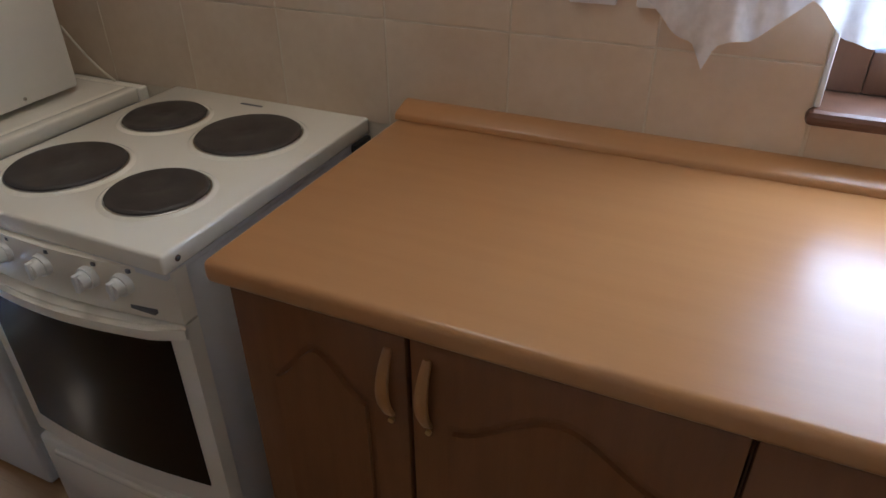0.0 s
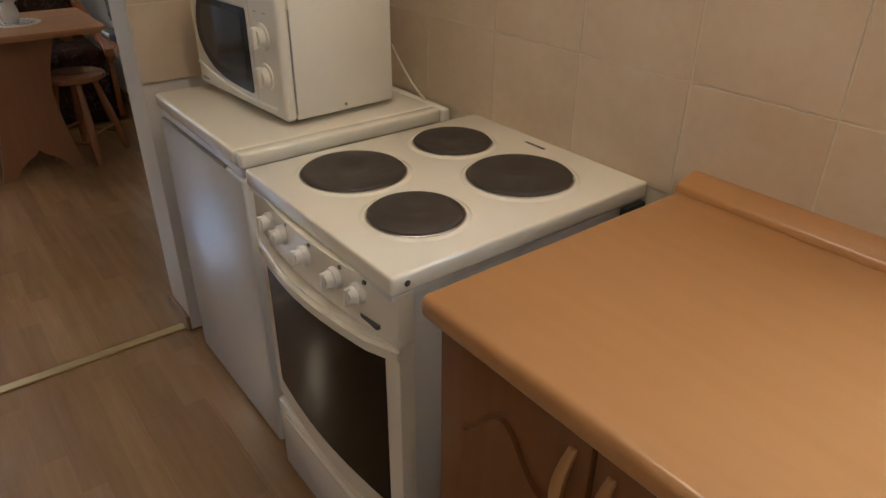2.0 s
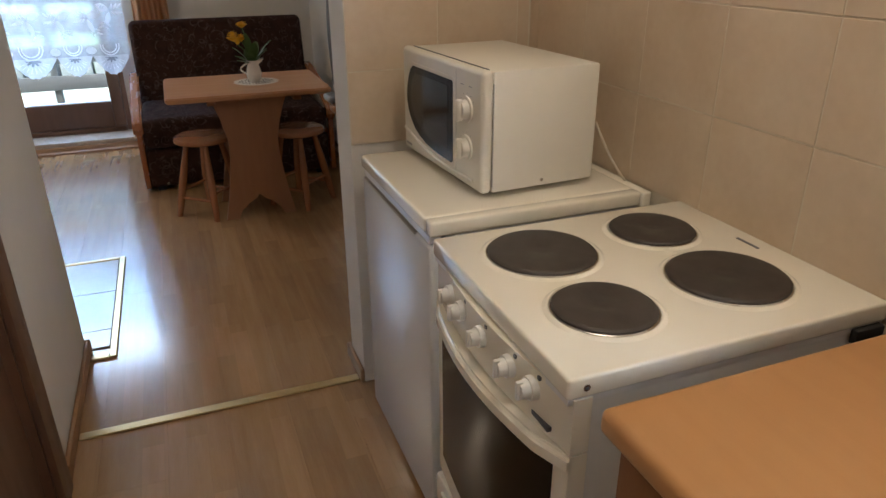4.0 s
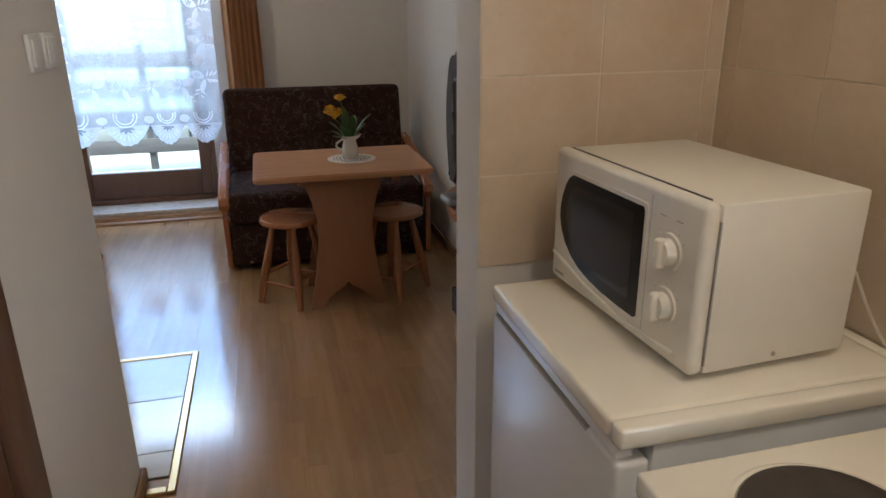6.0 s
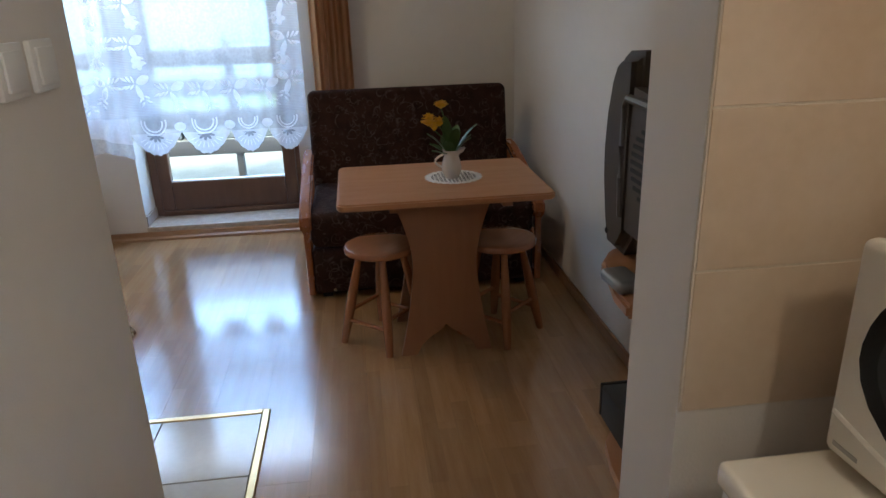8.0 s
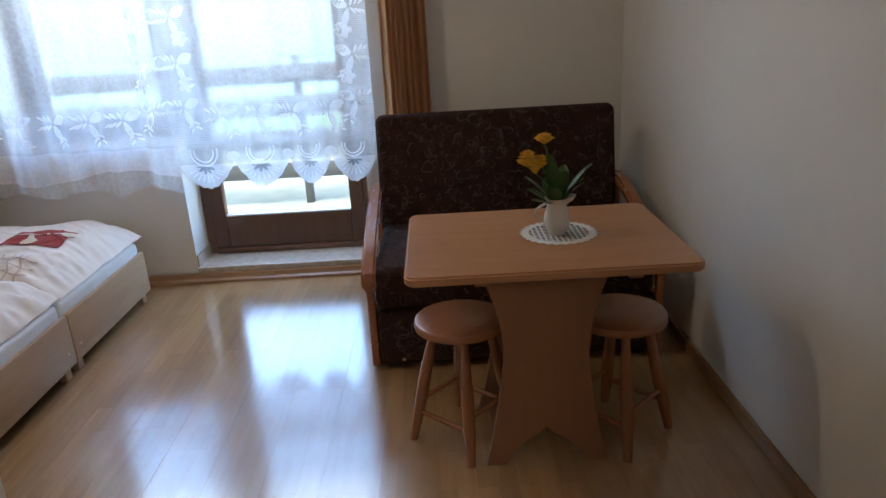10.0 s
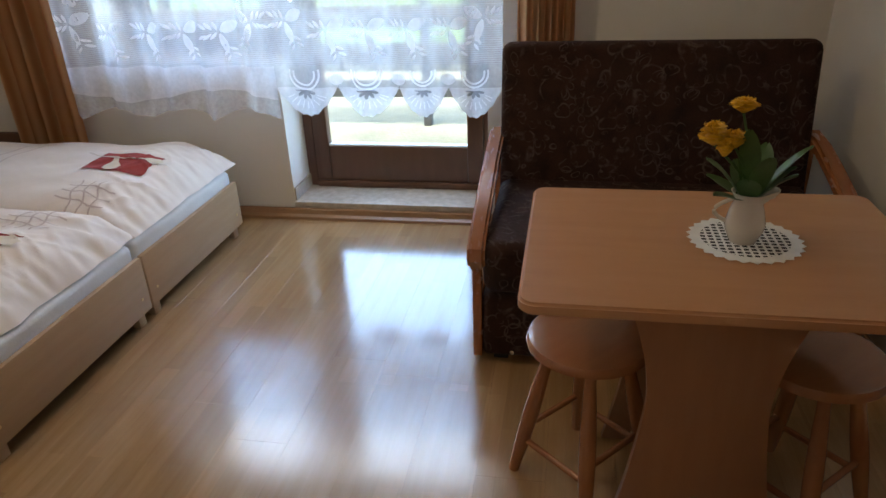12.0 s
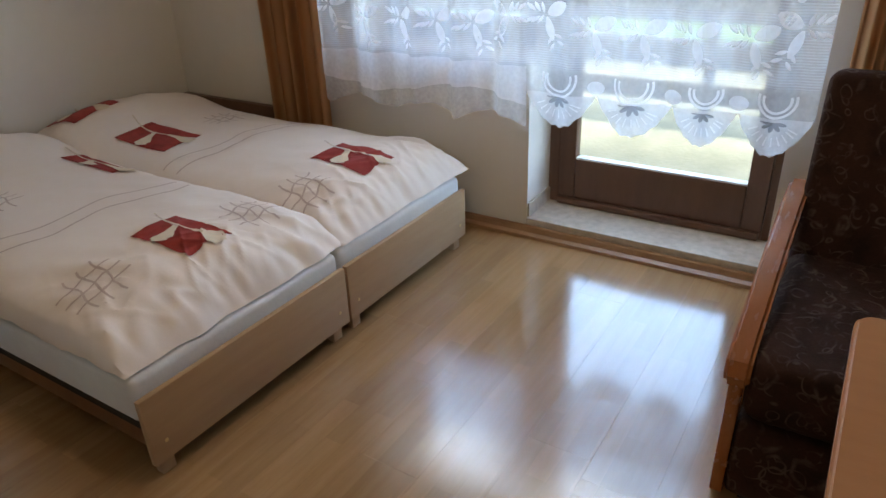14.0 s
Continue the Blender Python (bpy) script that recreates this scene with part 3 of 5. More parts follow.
def arch_outline(w, h, rise, n=14):
    pts = [(0, 0), (w, 0)]
    for k in range(n + 1):
        u = w * (1 - k / n)
        s = (math.cos(math.tau * (u / w - 0.5)) + 1) / 2
        pts.append((u, h - rise + rise * s))
    return pts


def cabinet(x0, x1, doors, left=False):
    c = thing("base_cabinet", (x0, 1.404, 0), "brown wooden base cabinet with arched panel doors", "cabinet", "base cabinets")
    w = x1 - x0
    bm = box(0.0, 0.02, 0.10, w, 0.61, 0.85, 0.002)
    part("body", bm, "cabinet", c)
    part("plinth", box(0.003, 0.06, 0.0, w - 0.003, 0.08, 0.098), "cabinet", c)
    dw = w / doors
    for i in range(doors):
        a, b = i * dw + 0.002, (i + 1) * dw - 0.002
        d = part("door", box(a, 0.0, 0.105, b, 0.019, 0.846, 0.004), "cabinet", c)
        bm = bmesh.new()
        slab(bm, arch_outline(b - a - 0.11, 0.62, 0.075), 0.009, lambda u, v, q, a=a: (a + 0.055 + u, -0.009 + q, 0.16 + v))
        bmesh.ops.bevel(bm, geom=[e for e in bm.edges if all(v.co.y < -0.008 for v in e.verts)], offset=0.0088, segments=2, affect="EDGES")
        part("raised_panel", bm, "cabinet", d)
        hx = (a + 0.026) if (left or i % 2) else (b - 0.026)
        bm = bmesh.new()
        rows = []
        for k in range(17):
            q = k / 16
            out, wide = -0.001 - 0.025 * math.sin(math.pi * q) ** 0.8, 0.0056 + 0.0030 * math.sin(math.pi * q)
            zz = 0.812 - 0.122 * q
            rows.append([bm.verts.new((hx + e * wide, out - 0.0035 * (1 - e * e) - d, zz)) for d in (0.0, -0.007) for e in (-1, -0.5, 0.5, 1)])
        for p, q in zip(rows, rows[1:]):
            for a_, b_ in ((0, 1), (1, 2), (2, 3), (3, 7), (7, 6), (6, 5), (5, 4), (4, 0)):
                bm.faces.new((p[a_], p[b_], q[b_], q[a_]))
        for p in (rows[0], rows[-1]):
            bm.faces.new([p[k] for k in (0, 1, 2, 3, 7, 6, 5, 4)])
        bmesh.ops.recalc_face_normals(bm, faces=bm.faces)
        part("handle", bm, "handle", d, "curved pale wooden handle")
        bm = rod(bmesh.new(), (hx, 0.0, 0.682), (hx, -0.005, 0.682), 0.0045)
        part("screw_cap", bm, "brass", d)


cabinet(0.018, 0.303, 1)
cabinet(0.305, 0.720, 1, True)
cabinet(0.722, 1.36, 2)
cabinet(1.362, 1.995, 2)


def cooker():
    X, Y, Z = -0.630, 1.398, 0.86
    w, d = 0.534, 0.612
    c = thing("cooker", (X, Y, 0), "white freestanding electric cooker with four hotplates", "cooker")
    part("body", box(0.006, 0.03, 0.02, w - 0.006, d - 0.004, 0.815, 0.004), "cooker_side", c)
    bm = box(0.0, 0.0, 0.824, w, d, Z, 0.006, seg=3)
    part("hob", bm, "enamel", c, "cream white enamel hob")
    bm = box(0.003, 0.003, 0.815, w - 0.003, d - 0.006, 0.8245)
    part("hob_gap", bm, "cooker_side", c)
    for x, y, r in ((0.150, 0.168, 0.104), (0.133, 0.434, 0.086), (0.365, 0.422, 0.105), (0.381, 0.156, 0.086)):
        p = part("hotplate", lathe(bmesh.new(), [(r, 0), (r, 0.006), (r - 0.004, 0.009), (r * 0.92, 0.0096), (r * 0.24, 0.0092), (r * 0.21, 0.0078), (r * 0.05, 0.0076)], 40, (x, y, Z + 0.001)), "iron", c, "dark cast iron hotplate")
        part("pressed_collar", lathe(bmesh.new(), [(r + 0.017, -0.0008), (r + 0.013, 0.0006), (r + 0.009, 0.0034), (r + 0.006, 0.0040), (r + 0.004, 0.0030), (r + 0.0037, -0.0008)], 48, (x, y, Z)), "enamel", c)
        part("rim", lathe(bmesh.new(), [(r + 0.0035, 0), (r + 0.003, 0.003), (r + 0.001, 0.004), (r + 0.001, 0.0)], 40, (x, y, Z + 0.0002)), "steel", p)
    part("vent_slot", box(0.226, d - 0.044, Z, 0.284, d - 0.037, Z + 0.0008), "mark", c)
    # curved control panel
    bm = bmesh.new()
    out = [(0.0, 0.0)] + [(w * k / 16, -0.024 * math.sin(math.pi * k / 16)) for k in range(17)] + [(w, 0.03), (0, 0.03)]
    slab(bm, out[1:], 0.096, lambda u, v, q: (u, v + 0.012, 0.727 + q))
    part("control_panel", bm, "enamel", c, "bowed white control panel")
    for x in (0.113, 0.179, 0.274, 0.373, 0.439):
        yy = 0.012 - 0.024 * math.sin(math.pi * x / w)
        bm = bmesh.new()
        rod(bm, (x, yy + 0.002, 0.788), (x, yy - 0.010, 0.788), 0.020, 0.019, 20)
        rod(bm, (x, yy - 0.010, 0.788), (x, yy - 0.024, 0.788), 0.016, 0.013, 20)
        bx(bm, x - 0.004, yy - 0.029, 0.772, x + 0.004, yy - 0.018, 0.804, 0.002)
        k = part("knob", bm, "white", c, "white round control knob")
        part("mark", box(x + 0.013, yy - 0.0015, 0.812, x + 0.020, yy + 0.004, 0.818), "mark", k)
    for x in (0.045, 0.060):
        part("indicator_lamp", rod(bmesh.new(), (x, 0.012, 0.765), (x, 0.002, 0.765), 0.004), "mark", c)
    part("name_mark", box(0.440, -0.0015, 0.741, 0.490, 0.008, 0.748), "mark", c)
    part("corner_badge", box(w + 0.0005, 0.027, 0.8395, w + 0.002, 0.033, 0.8445), "mark", c)
    part("hinge", box(w - 0.004, d - 0.075, 0.797, w + 0.010, d - 0.012, 0.824, 0.003), "dark", c, "dark lid hinge below the hob")
    bm = rod(bmesh.new(), (w - 0.012, 0.030, 0.842), (w + 0.0015, 0.030, 0.842), 0.0055, None, 12)
    part("lid_pin_hole", bm, "steel", c)
    # oven door, bowed, with dark glass
    bm = bmesh.new()
    slab(bm, [(w * k / 16, -0.020 * math.sin(math.pi * k / 16)) for k in range(17)] + [(w, 0.03), (0, 0.03)], 0.448, lambda u, v, q: (u, v + 0.012, 0.275 + q))
    od = part("oven_door", bm, "enamel", c, "bowed white oven door")
    bm = bmesh.new()
    g0, g1 = 0.036, w - 0.036
    slab(bm, [(g0 + (g1 - g0) * k / 14, -0.0215 * math.sin(math.pi * (g0 + (g1 - g0) * k / 14) / w)) for k in range(15)]
         + [(g1, 0.02), (g0, 0.02)], 0.355, lambda u, v, q: (u, v + 0.0105, 0.334 + q))
    part("oven_glass", bm, "black_glass", od, "black oven window")
    bm = bmesh.new()
    lo = [(w * k / 18, -0.034 * math.sin(math.pi * k / 18) - 0.006 * min(k, 18 - k, 2)) for k in range(19)]
    slab(bm, lo + [(w, 0.008), (0, 0.008)], 0.034, lambda u, v, q: (u, v + 0.008, 0.690 + q))
    bmesh.ops.bevel(bm, geom=[e for e in bm.edges if abs(e.verts[0].co.z - e.verts[1].co.z) < 1e-5 and max(e.verts[0].co.y, e.verts[1].co.y) < 0.010], offset=0.008, segments=3, affect="EDGES")
    part("oven_handle", bm, "enamel", od, "long white bar handle")
    part("drawer", box(0.004, 0.0, 0.045, w - 0.004, 0.03, 0.262, 0.008), "enamel", c, "white pan drawer")
    part("drawer_grip", box(0.05, -0.008, 0.225, w - 0.05, 0.002, 0.240, 0.004), "enamel", c)
    for x in (0.05, w - 0.05):
        for y in (0.07, d - 0.06):
            part("foot", rod(bmesh.new(), (x, y, 0), (x, y, 0.022), 0.018), "dark", c)

cooker()


def fridge():
    X0, X1, Y0 = -1.288, -0.723, 1.435
    w = X1 - X0
    f = thing("refrigerator", (X0, Y0, 0), "white low refrigerator with a worktop lid beside the cooker", "refrigerator")
    part("body", box(0.004, 0.05, 0.02, w - 0.004, 0.536, 0.817, 0.004), "fridge", f)
    d = part("door", box(0.0, -0.010, 0.014, w, 0.047, 0.795, 0.010, seg=3), "fridge", f, "plain white fridge door")
    part("grip_recess", box(0.02, -0.0108, 0.7895, w - 0.10, 0.012, 0.7945), "mark_soft", d)
    part("top", box(-0.004, -0.012, 0.818, w - 0.030, 0.535, 0.856, 0.010, seg=4), "enamel", f, "cream white lid")
    part("top_end", box(w - 0.0295, -0.009, 0.819, w + 0.004, 0.535, 0.8555, 0.007, seg=3), "enamel", f, "end strip of the lid")
    part("top_edge", box(0.01, -0.006, 0.800, w - 0.01, 0.02, 0.817), "fridge", f, "white strip below the lid")
    part("back_ledge", box(0.0, 0.538, 0.79, w + 0.004, 0.566, 0.852, 0.006, seg=3), "enamel", f)
    for x in (0.05, w - 0.05):
        for y in (0.08, 0.52):
            part("foot", rod(bmesh.new(), (x, y, 0), (x, y, 0.022), 0.02), "dark", f)

fridge()


def microwave():
    m = thing("microwave", (-1.277, 1.553, 0.8565), "ivory microwave oven with dial controls on the refrigerator", "microwave", turn=3.4)
    w, d, h = 0.477, 0.312, 0.297
    part("body", box(0.003, 0.0302, 0.014, w - 0.003, d, h - 0.003, 0.006), "plastic", m)
    part("front_frame", box(0.0, 0.0, 0.014, w, 0.030, h, 0.013, seg=5), "plastic", m, "rounded ivory front")
    part("seam", box(0.012, 0.0292, h - 0.012, w - 0.030, 0.0318, h - 0.0015), "mark", m)
    part("seam", box(w - 0.006, 0.0292, 0.030, w - 0.0018, 0.0312, h - 0.03), "mark_soft", m)
    # window: straight top and right edges, one long curve from top left to bottom right
    curve = [(0.16, 0.0), (0.105, 0.05), (0.06, 0.14), (0.025, 0.25), (0.004, 0.38), (0.004, 0.48), (0.03, 0.60), (0.09, 0.72),
             (0.19, 0.83), (0.30, 0.90), (0.44, 0.95), (0.60, 0.98), (0.80, 0.995), (0.975, 1.0), (1.0, 0.975), (1.0, 0.03), (0.985, 0.0)]

    def window_outline(x0, x1, z0, z1):
        return [(x0 + (x1 - x0) * u, z1 - (z1 - z0) * v) for u, v in curve]
    bm = bmesh.new()
    slab(bm, window_outline(0.024, 0.336, 0.043, 0.262), 0.0012, lambda u, v, q: (u, -0.0010 + q, v))
    rim = part("window_rim", bm, "plastic", m)
    bm = bmesh.new()
    slab(bm, window_outline(0.033, 0.327, 0.052, 0.254), 0.004, lambda u, v, q: (u, -0.0022 + q, v))
    win = part("door_window", bm, "black_glass", m, "dark curved glass window")
    bm = bmesh.new()
    slab(bm, window_outline(0.060, 0.300, 0.078, 0.238), 0.0006, lambda u, v, q: (u, -0.0028 + q, v))
    part("window_mesh", bm, "screen", win)
    bm = bmesh.new()
    tube(bm, [(0.012 + 0.425 * k / 20, -0.0005, 0.074 - 0.040 * math.sin(0.5 * math.pi * min(k / 14, 1)) + 0.004 * max(k - 14, 0) / 6) for k in range(21)], 0.0042, 6)
    part("door_ridge", bm, "plastic", m)
    part("door_seam", box(0.343, -0.0006, 0.040, 0.3442, 0.004, h - 0.016), "mark_soft", m)
    for z in (0.201, 0.110):
        bm = bmesh.new()
        rod(bm, (0.402, 0.002, z), (0.402, -0.004, z), 0.0310, 0.0300, 32)
        rod(bm, (0.402, -0.004, z), (0.402, -0.019, z), 0.0225, 0.0195, 32)
        bx(bm, 0.3945, -0.029, z - 0.025, 0.4095, -0.012, z + 0.025, 0.0055, seg=3)
        k = part("dial", bm, "plastic", m, "ivory rotary dial")
        for a in (35, 60, 90, 120, 145):
            u, v = 0.402 + 0.0375 * math.cos(radians(a)), z + 0.0375 * math.sin(radians(a))
            part("mark", box(u - 0.0016, -0.0008, v - 0.0008, u + 0.0016, 0.002, v + 0.0008), "mark_soft", k)
    for u in (0.376, 0.418):
        part("mark", box(u - 0.008, -0.0008, 0.2535, u + 0.008, 0.002, 0.2555), "mark_soft", m)
    part("name_mark", box(0.018, -0.0008, 0.030, 0.058, 0.002, 0.036), "mark_soft", m)
    part("screw", rod(bmesh.new(), (w - 0.004, 0.165, 0.03), (w - 0.001, 0.165, 0.03), 0.004), "steel", m)
    for x in (0.05, w - 0.06):
        for y in (0.06, d - 0.05):
            part("foot", rod(bmesh.new(), (x, y, 0), (x, y, 0.0145), 0.014), "dark", m)
    bm = bmesh.new()
    pts = []
    for k in range(17):
        t = k / 16
        pts.append((w - 0.010 + 0.034 * t, d + 0.004 + 0.080 * t, 0.152 - 0.150 * t - 0.012 * math.sin(math.pi * t)))
    tube(bm, pts, 0.0028, 8)
    part("cable", bm, "wire", m, "cream mains cable")

microwave()


def socket():
    s = thing("wall_socket", (0.321, NORTH - 0.0105, 1.134), "white double wall socket above the worktop", "socket", "kitchen sockets")
    part("plate", box(0, -0.010, 0, 0.083, 0, 0.090, 0.004), "white", s)
    for z in (0.026, 0.065):
        q = part("outlet", lathe(bmesh.new(), [(0.0165, 0), (0.018, 0.002), (0.018, 0.003)], 24), "white", s)
        q.matrix_basis = pose(0.0415, -0.010, z, 90)
        for u in (-0.0080, 0.0080):
            part("pin_hole", rod(bmesh.new(), (u, 0, 0.0032), (u, 0, 0.0045), 0.0028, None, 10), "dark", q)
        part("earth_pin", rod(bmesh.new(), (0, 0.0105, 0.003), (0, 0.0105, 0.010), 0.0022, None, 8), "steel", q)
    copy_thing(s, pose(0.436, NORTH - 0.0105, 1.134))
    # corridor switches
    for x in (-1.866, -1.752):
        k = thing("light_switch", (x, 0.4955, 1.297), "white square light switch on the corridor wall", "switch", "corridor switches")
        part("plate", box(0, 0, 0, 0.088, 0.010, 0.080, 0.003), "white", k)
        part("rocker", box(0.012, 0.010, 0.011, 0.076, 0.015, 0.069, 0.002), "white", k)

socket()


# ---- table corner ----
def table():
    X0, X1, Y0, Y1, Z = -3.682, -3.050, 0.896, 1.730, 0.716
    t = thing("dining_table", (-3.366, 1.313, 0), "beech dining table on a shaped panel pedestal", "table")
    hx, hy, r = (X1 - X0) / 2, (Y1 - Y0) / 2, 0.035
    out = []
    for cx, cy, a0 in ((hx - r, hy - r, 0), (-hx + r, hy - r, 90), (-hx + r, -hy + r, 180), (hx - r, -hy + r, 270)):
        for k in range(7):
            a = radians(a0 + 15 * k)
            out.append((cx + r * math.cos(a), cy + r * math.sin(a)))
    bm = bmesh.new()
    slab(bm, out, 0.028, lambda u, v, q: (u, v, Z - 0.028 + q))
    bmesh.ops.bevel(bm, geom=[e for e in bm.edges if abs(e.verts[0].co.z - e.verts[1].co.z) < 1e-5], offset=0.006, segments=3, affect="EDGES")
    part("tabletop", bm, "table", t, "beech top with rounded corners")

    def profile():
        half = []
        for k in range(25):
            s = k / 24
            z = s * (Z - 0.03)
            wd = 0.118 + 0.076 * (1 - s) ** 2.2 + 0.085 * max(s - 0.55, 0) ** 1.6 / 0.28
            half.append((wd, z))
        right = half
        left = [(-a, z) for a, z in half[::-1]]
        notch = [(-0.128, 0.0), (-0.105, 0.048), (-0.060, 0.088), (-0.022, 0.110), (0.0, 0.135), (0.022, 0.110), (0.060, 0.088), (0.105, 0.048), (0.128, 0.0)]
        return right + left + notch
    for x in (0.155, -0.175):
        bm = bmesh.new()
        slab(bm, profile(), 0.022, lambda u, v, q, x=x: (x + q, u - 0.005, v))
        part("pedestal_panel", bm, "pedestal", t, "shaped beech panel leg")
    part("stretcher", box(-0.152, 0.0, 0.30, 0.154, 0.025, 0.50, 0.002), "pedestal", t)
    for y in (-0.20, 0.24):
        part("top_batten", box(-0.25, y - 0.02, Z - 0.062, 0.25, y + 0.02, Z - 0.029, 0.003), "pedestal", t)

table()


def stool():
    s = thing("stool", (-3.372, 1.053, 0), "round varnished pine stool pushed under the table", "stool", "stools at the table", turn=-42)
    h, r = 0.45, 0.155
    part("seat", lathe(bmesh.new(), [(r - 0.012, h - 0.032), (r - 0.002, h - 0.026), (r, h - 0.014), (r - 0.006, h - 0.003), (r - 0.02, h), (0.02, h - 0.002)], 40), "stool", s, "round glossy seat")
    feet = []
    for a in (45, 135, 225, 315):
        c, q = math.cos(radians(a)), math.sin(radians(a))
        top, foot = (0.088 * c, 0.088 * q, h - 0.03), (0.182 * c, 0.182 * q, 0.0)
        bm = bmesh.new()
        pts = [Vector(foot).lerp(Vector(top), k / 8) for k in range(9)]
        tube(bm, pts, lambda u: 0.0145 + 0.007 * math.sin(math.pi * min(u * 1.15, 1)), 12)
        part("leg", bm, "stool", s)
        feet.append((Vector(foot), Vector(top)))
    for i in range(4):
        u = 0.26 if i % 2 else 0.36
        a = feet[i][0].lerp(feet[i][1], u)
        b = feet[(i + 1) % 4][0].lerp(feet[(i + 1) % 4][1], u)
        part("rung", rod(bmesh.new(), a, b, 0.0085, None, 10), "stool", s)
    return s

st = stool()
copy_thing(st, pose(-3.350, 1.572, 0, 0, 0, -47))


def vase():
    at = (-3.372, 1.370)
    d = thing("doily", (at[0] - 0.010, at[1] + 0.008, 0.7165), "round white crocheted doily on the table", "doily")
    bm = bmesh.new()
    n = 112
    lo = [bm.verts.new((0.094 * math.cos(math.tau * k / n), 0.094 * math.sin(math.tau * k / n), 0.0021)) for k in range(n)]
    hi = [bm.verts.new(((0.120 + 0.005 * math.cos(28 * math.tau * k / n)) * math.cos(math.tau * k / n), (0.120 + 0.005 * math.cos(28 * math.tau * k / n)) * math.sin(math.tau * k / n), 0.0012)) for k in range(n)]
    for k in range(n):
        bm.faces.new((lo[k], hi[k], hi[(k + 1) % n], lo[(k + 1) % n]))
    part("border", bm, "doily", d)
    bm = bmesh.new()
    for k in range(-6, 7):
        u = k * 0.0160
        half = math.sqrt(max(0.108 ** 2 - u * u, 0))
        bx(bm, u - 0.0026, -half, 0.0004, u + 0.0026, half, 0.0016)
        bx(bm, -half, u - 0.0026, 0.0006, half, u + 0.0026, 0.0018)
    part("netting", bm, "doily", d)
    bm = bmesh.new()
    lathe(bm, [(0.107, 0.0002), (0.107, 0.0009)], 40)
    part("backing", bm, "dark", d)
    v = thing("jug", (at[0], at[1], 0.719), "small white ceramic jug holding yellow flowers", "jug")
    prof = [(0.028, 0), (0.030, 0.004), (0.040, 0.028), (0.042, 0.045), (0.036, 0.072), (0.030, 0.092), (0.033, 0.108), (0.038, 0.116), (0.035, 0.116), (0.029, 0.10), (0.01, 0.09)]
    bm = lathe(bmesh.new(), prof, 28)
    for q in bm.verts:
        if q.co.z > 0.095 and q.co.y > 0.02 and abs(q.co.x) < 0.018:
            q.co.y += 0.022
            q.co.z += 0.006
    part("body", bm, "ceramic", v)
    bm = bmesh.new()
    tube(bm, [(0, -0.030 - 0.038 * math.sin(math.pi * k / 10), 0.100 - 0.060 * k / 10) for k in range(11)], 0.0048, 8)
    part("handle", bm, "ceramic", v)
    b = thing("flower_bunch", (at[0], at[1], 0.81), "yellow artificial flowers with green leaves", "flowers")
    random.seed(7)
    heads = [(0.0, -0.088, 0.138, 0.034, 2.0), (0.015, -0.048, 0.138, 0.022, 1.3), (-0.01, -0.036, 0.205, 0.031, 1.0), (0.030, -0.070, 0.124, 0.018, 1.2)]
    for x, y, z, r, tall in heads:
        f = part("stem", tube(bmesh.new(), [(0, 0, -0.02), (x * 0.4, y * 0.3, z * 0.5), (x, y, z - 0.01)], 0.0028, 6), "leaf", b)
        bm = bmesh.new()
        for ring, (rr, zz, n) in enumerate(((r, 0.0, 20), (r * 0.88, 0.005, 17), (r * 0.70, 0.010, 14), (r * 0.48, 0.013, 10), (r * 0.24, 0.015, 6))):
            for k in range(n):
                a = math.tau * (k + 0.5 * ring) / n + random.uniform(-0.1, 0.1)
                c, s = math.cos(a), math.sin(a)
                w = rr * 0.20
                pts = [(0.2 * rr, 0, zz), (0.7 * rr, w, zz + 0.005), (rr, w * 0.5, zz + 0.004 + random.uniform(-0.003, 0.005)), (rr, -w * 0.5, zz + 0.005), (0.7 * rr, -w, zz + 0.005)]
                vs = [bm.verts.new((x + p * c - q * s, y + p * s + q * c, z + e * tall)) for p, q, e in pts]
                bm.faces.new(vs)
        lathe(bm, [(0.004, -0.012), (r * 0.75, 0.0), (r * 0.7, 0.005), (r * 0.4, 0.011), (0.003, 0.013)], 12, (x, y, z))
        part("flower_head", bm, "petal", b, "yellow many-petalled flower", smooth=False)
    leaves = [(-95, 0.085, 0.050, 0.09), (-60, 0.085, 0.045, 0.03), (-120, 0.085, 0.042, 0.04), (95, 0.100, 0.030, 0.12), (60, 0.075, 0.044, 0.075),
              (85, 0.070, 0.04, 0.08), (10, 0.060, 0.05, 0.12), (-20, 0.06, 0.05, 0.07), (150, 0.06, 0.05, 0.11), (200, 0.06, 0.05, 0.07), (-40, 0.030, 0.05, 0.165)]
    for a, ln, wd, up in leaves:
        c, s = math.cos(radians(a)), math.sin(radians(a))
        bm = bmesh.new()
        rows = []
        for k in range(8):
            t = k / 7
            w = wd * 0.5 * math.sin(math.pi * min(0.06 + t * 0.92, 1)) ** 0.8
            rad, z = 0.012 + ln * t, up * (t * 1.5 - 0.5 * t * t)
            rows.append([bm.verts.new((rad * c - e * w * s, rad * s + e * w * c, z - abs(e) * -0.006)) for e in (-1, 0, 1)])
        for p, q in zip(rows, rows[1:]):
            for k in range(2):
                bm.faces.new((p[k], p[k + 1], q[k + 1], q[k]))
        part("leaf", bm, "leaf", b)

vase()


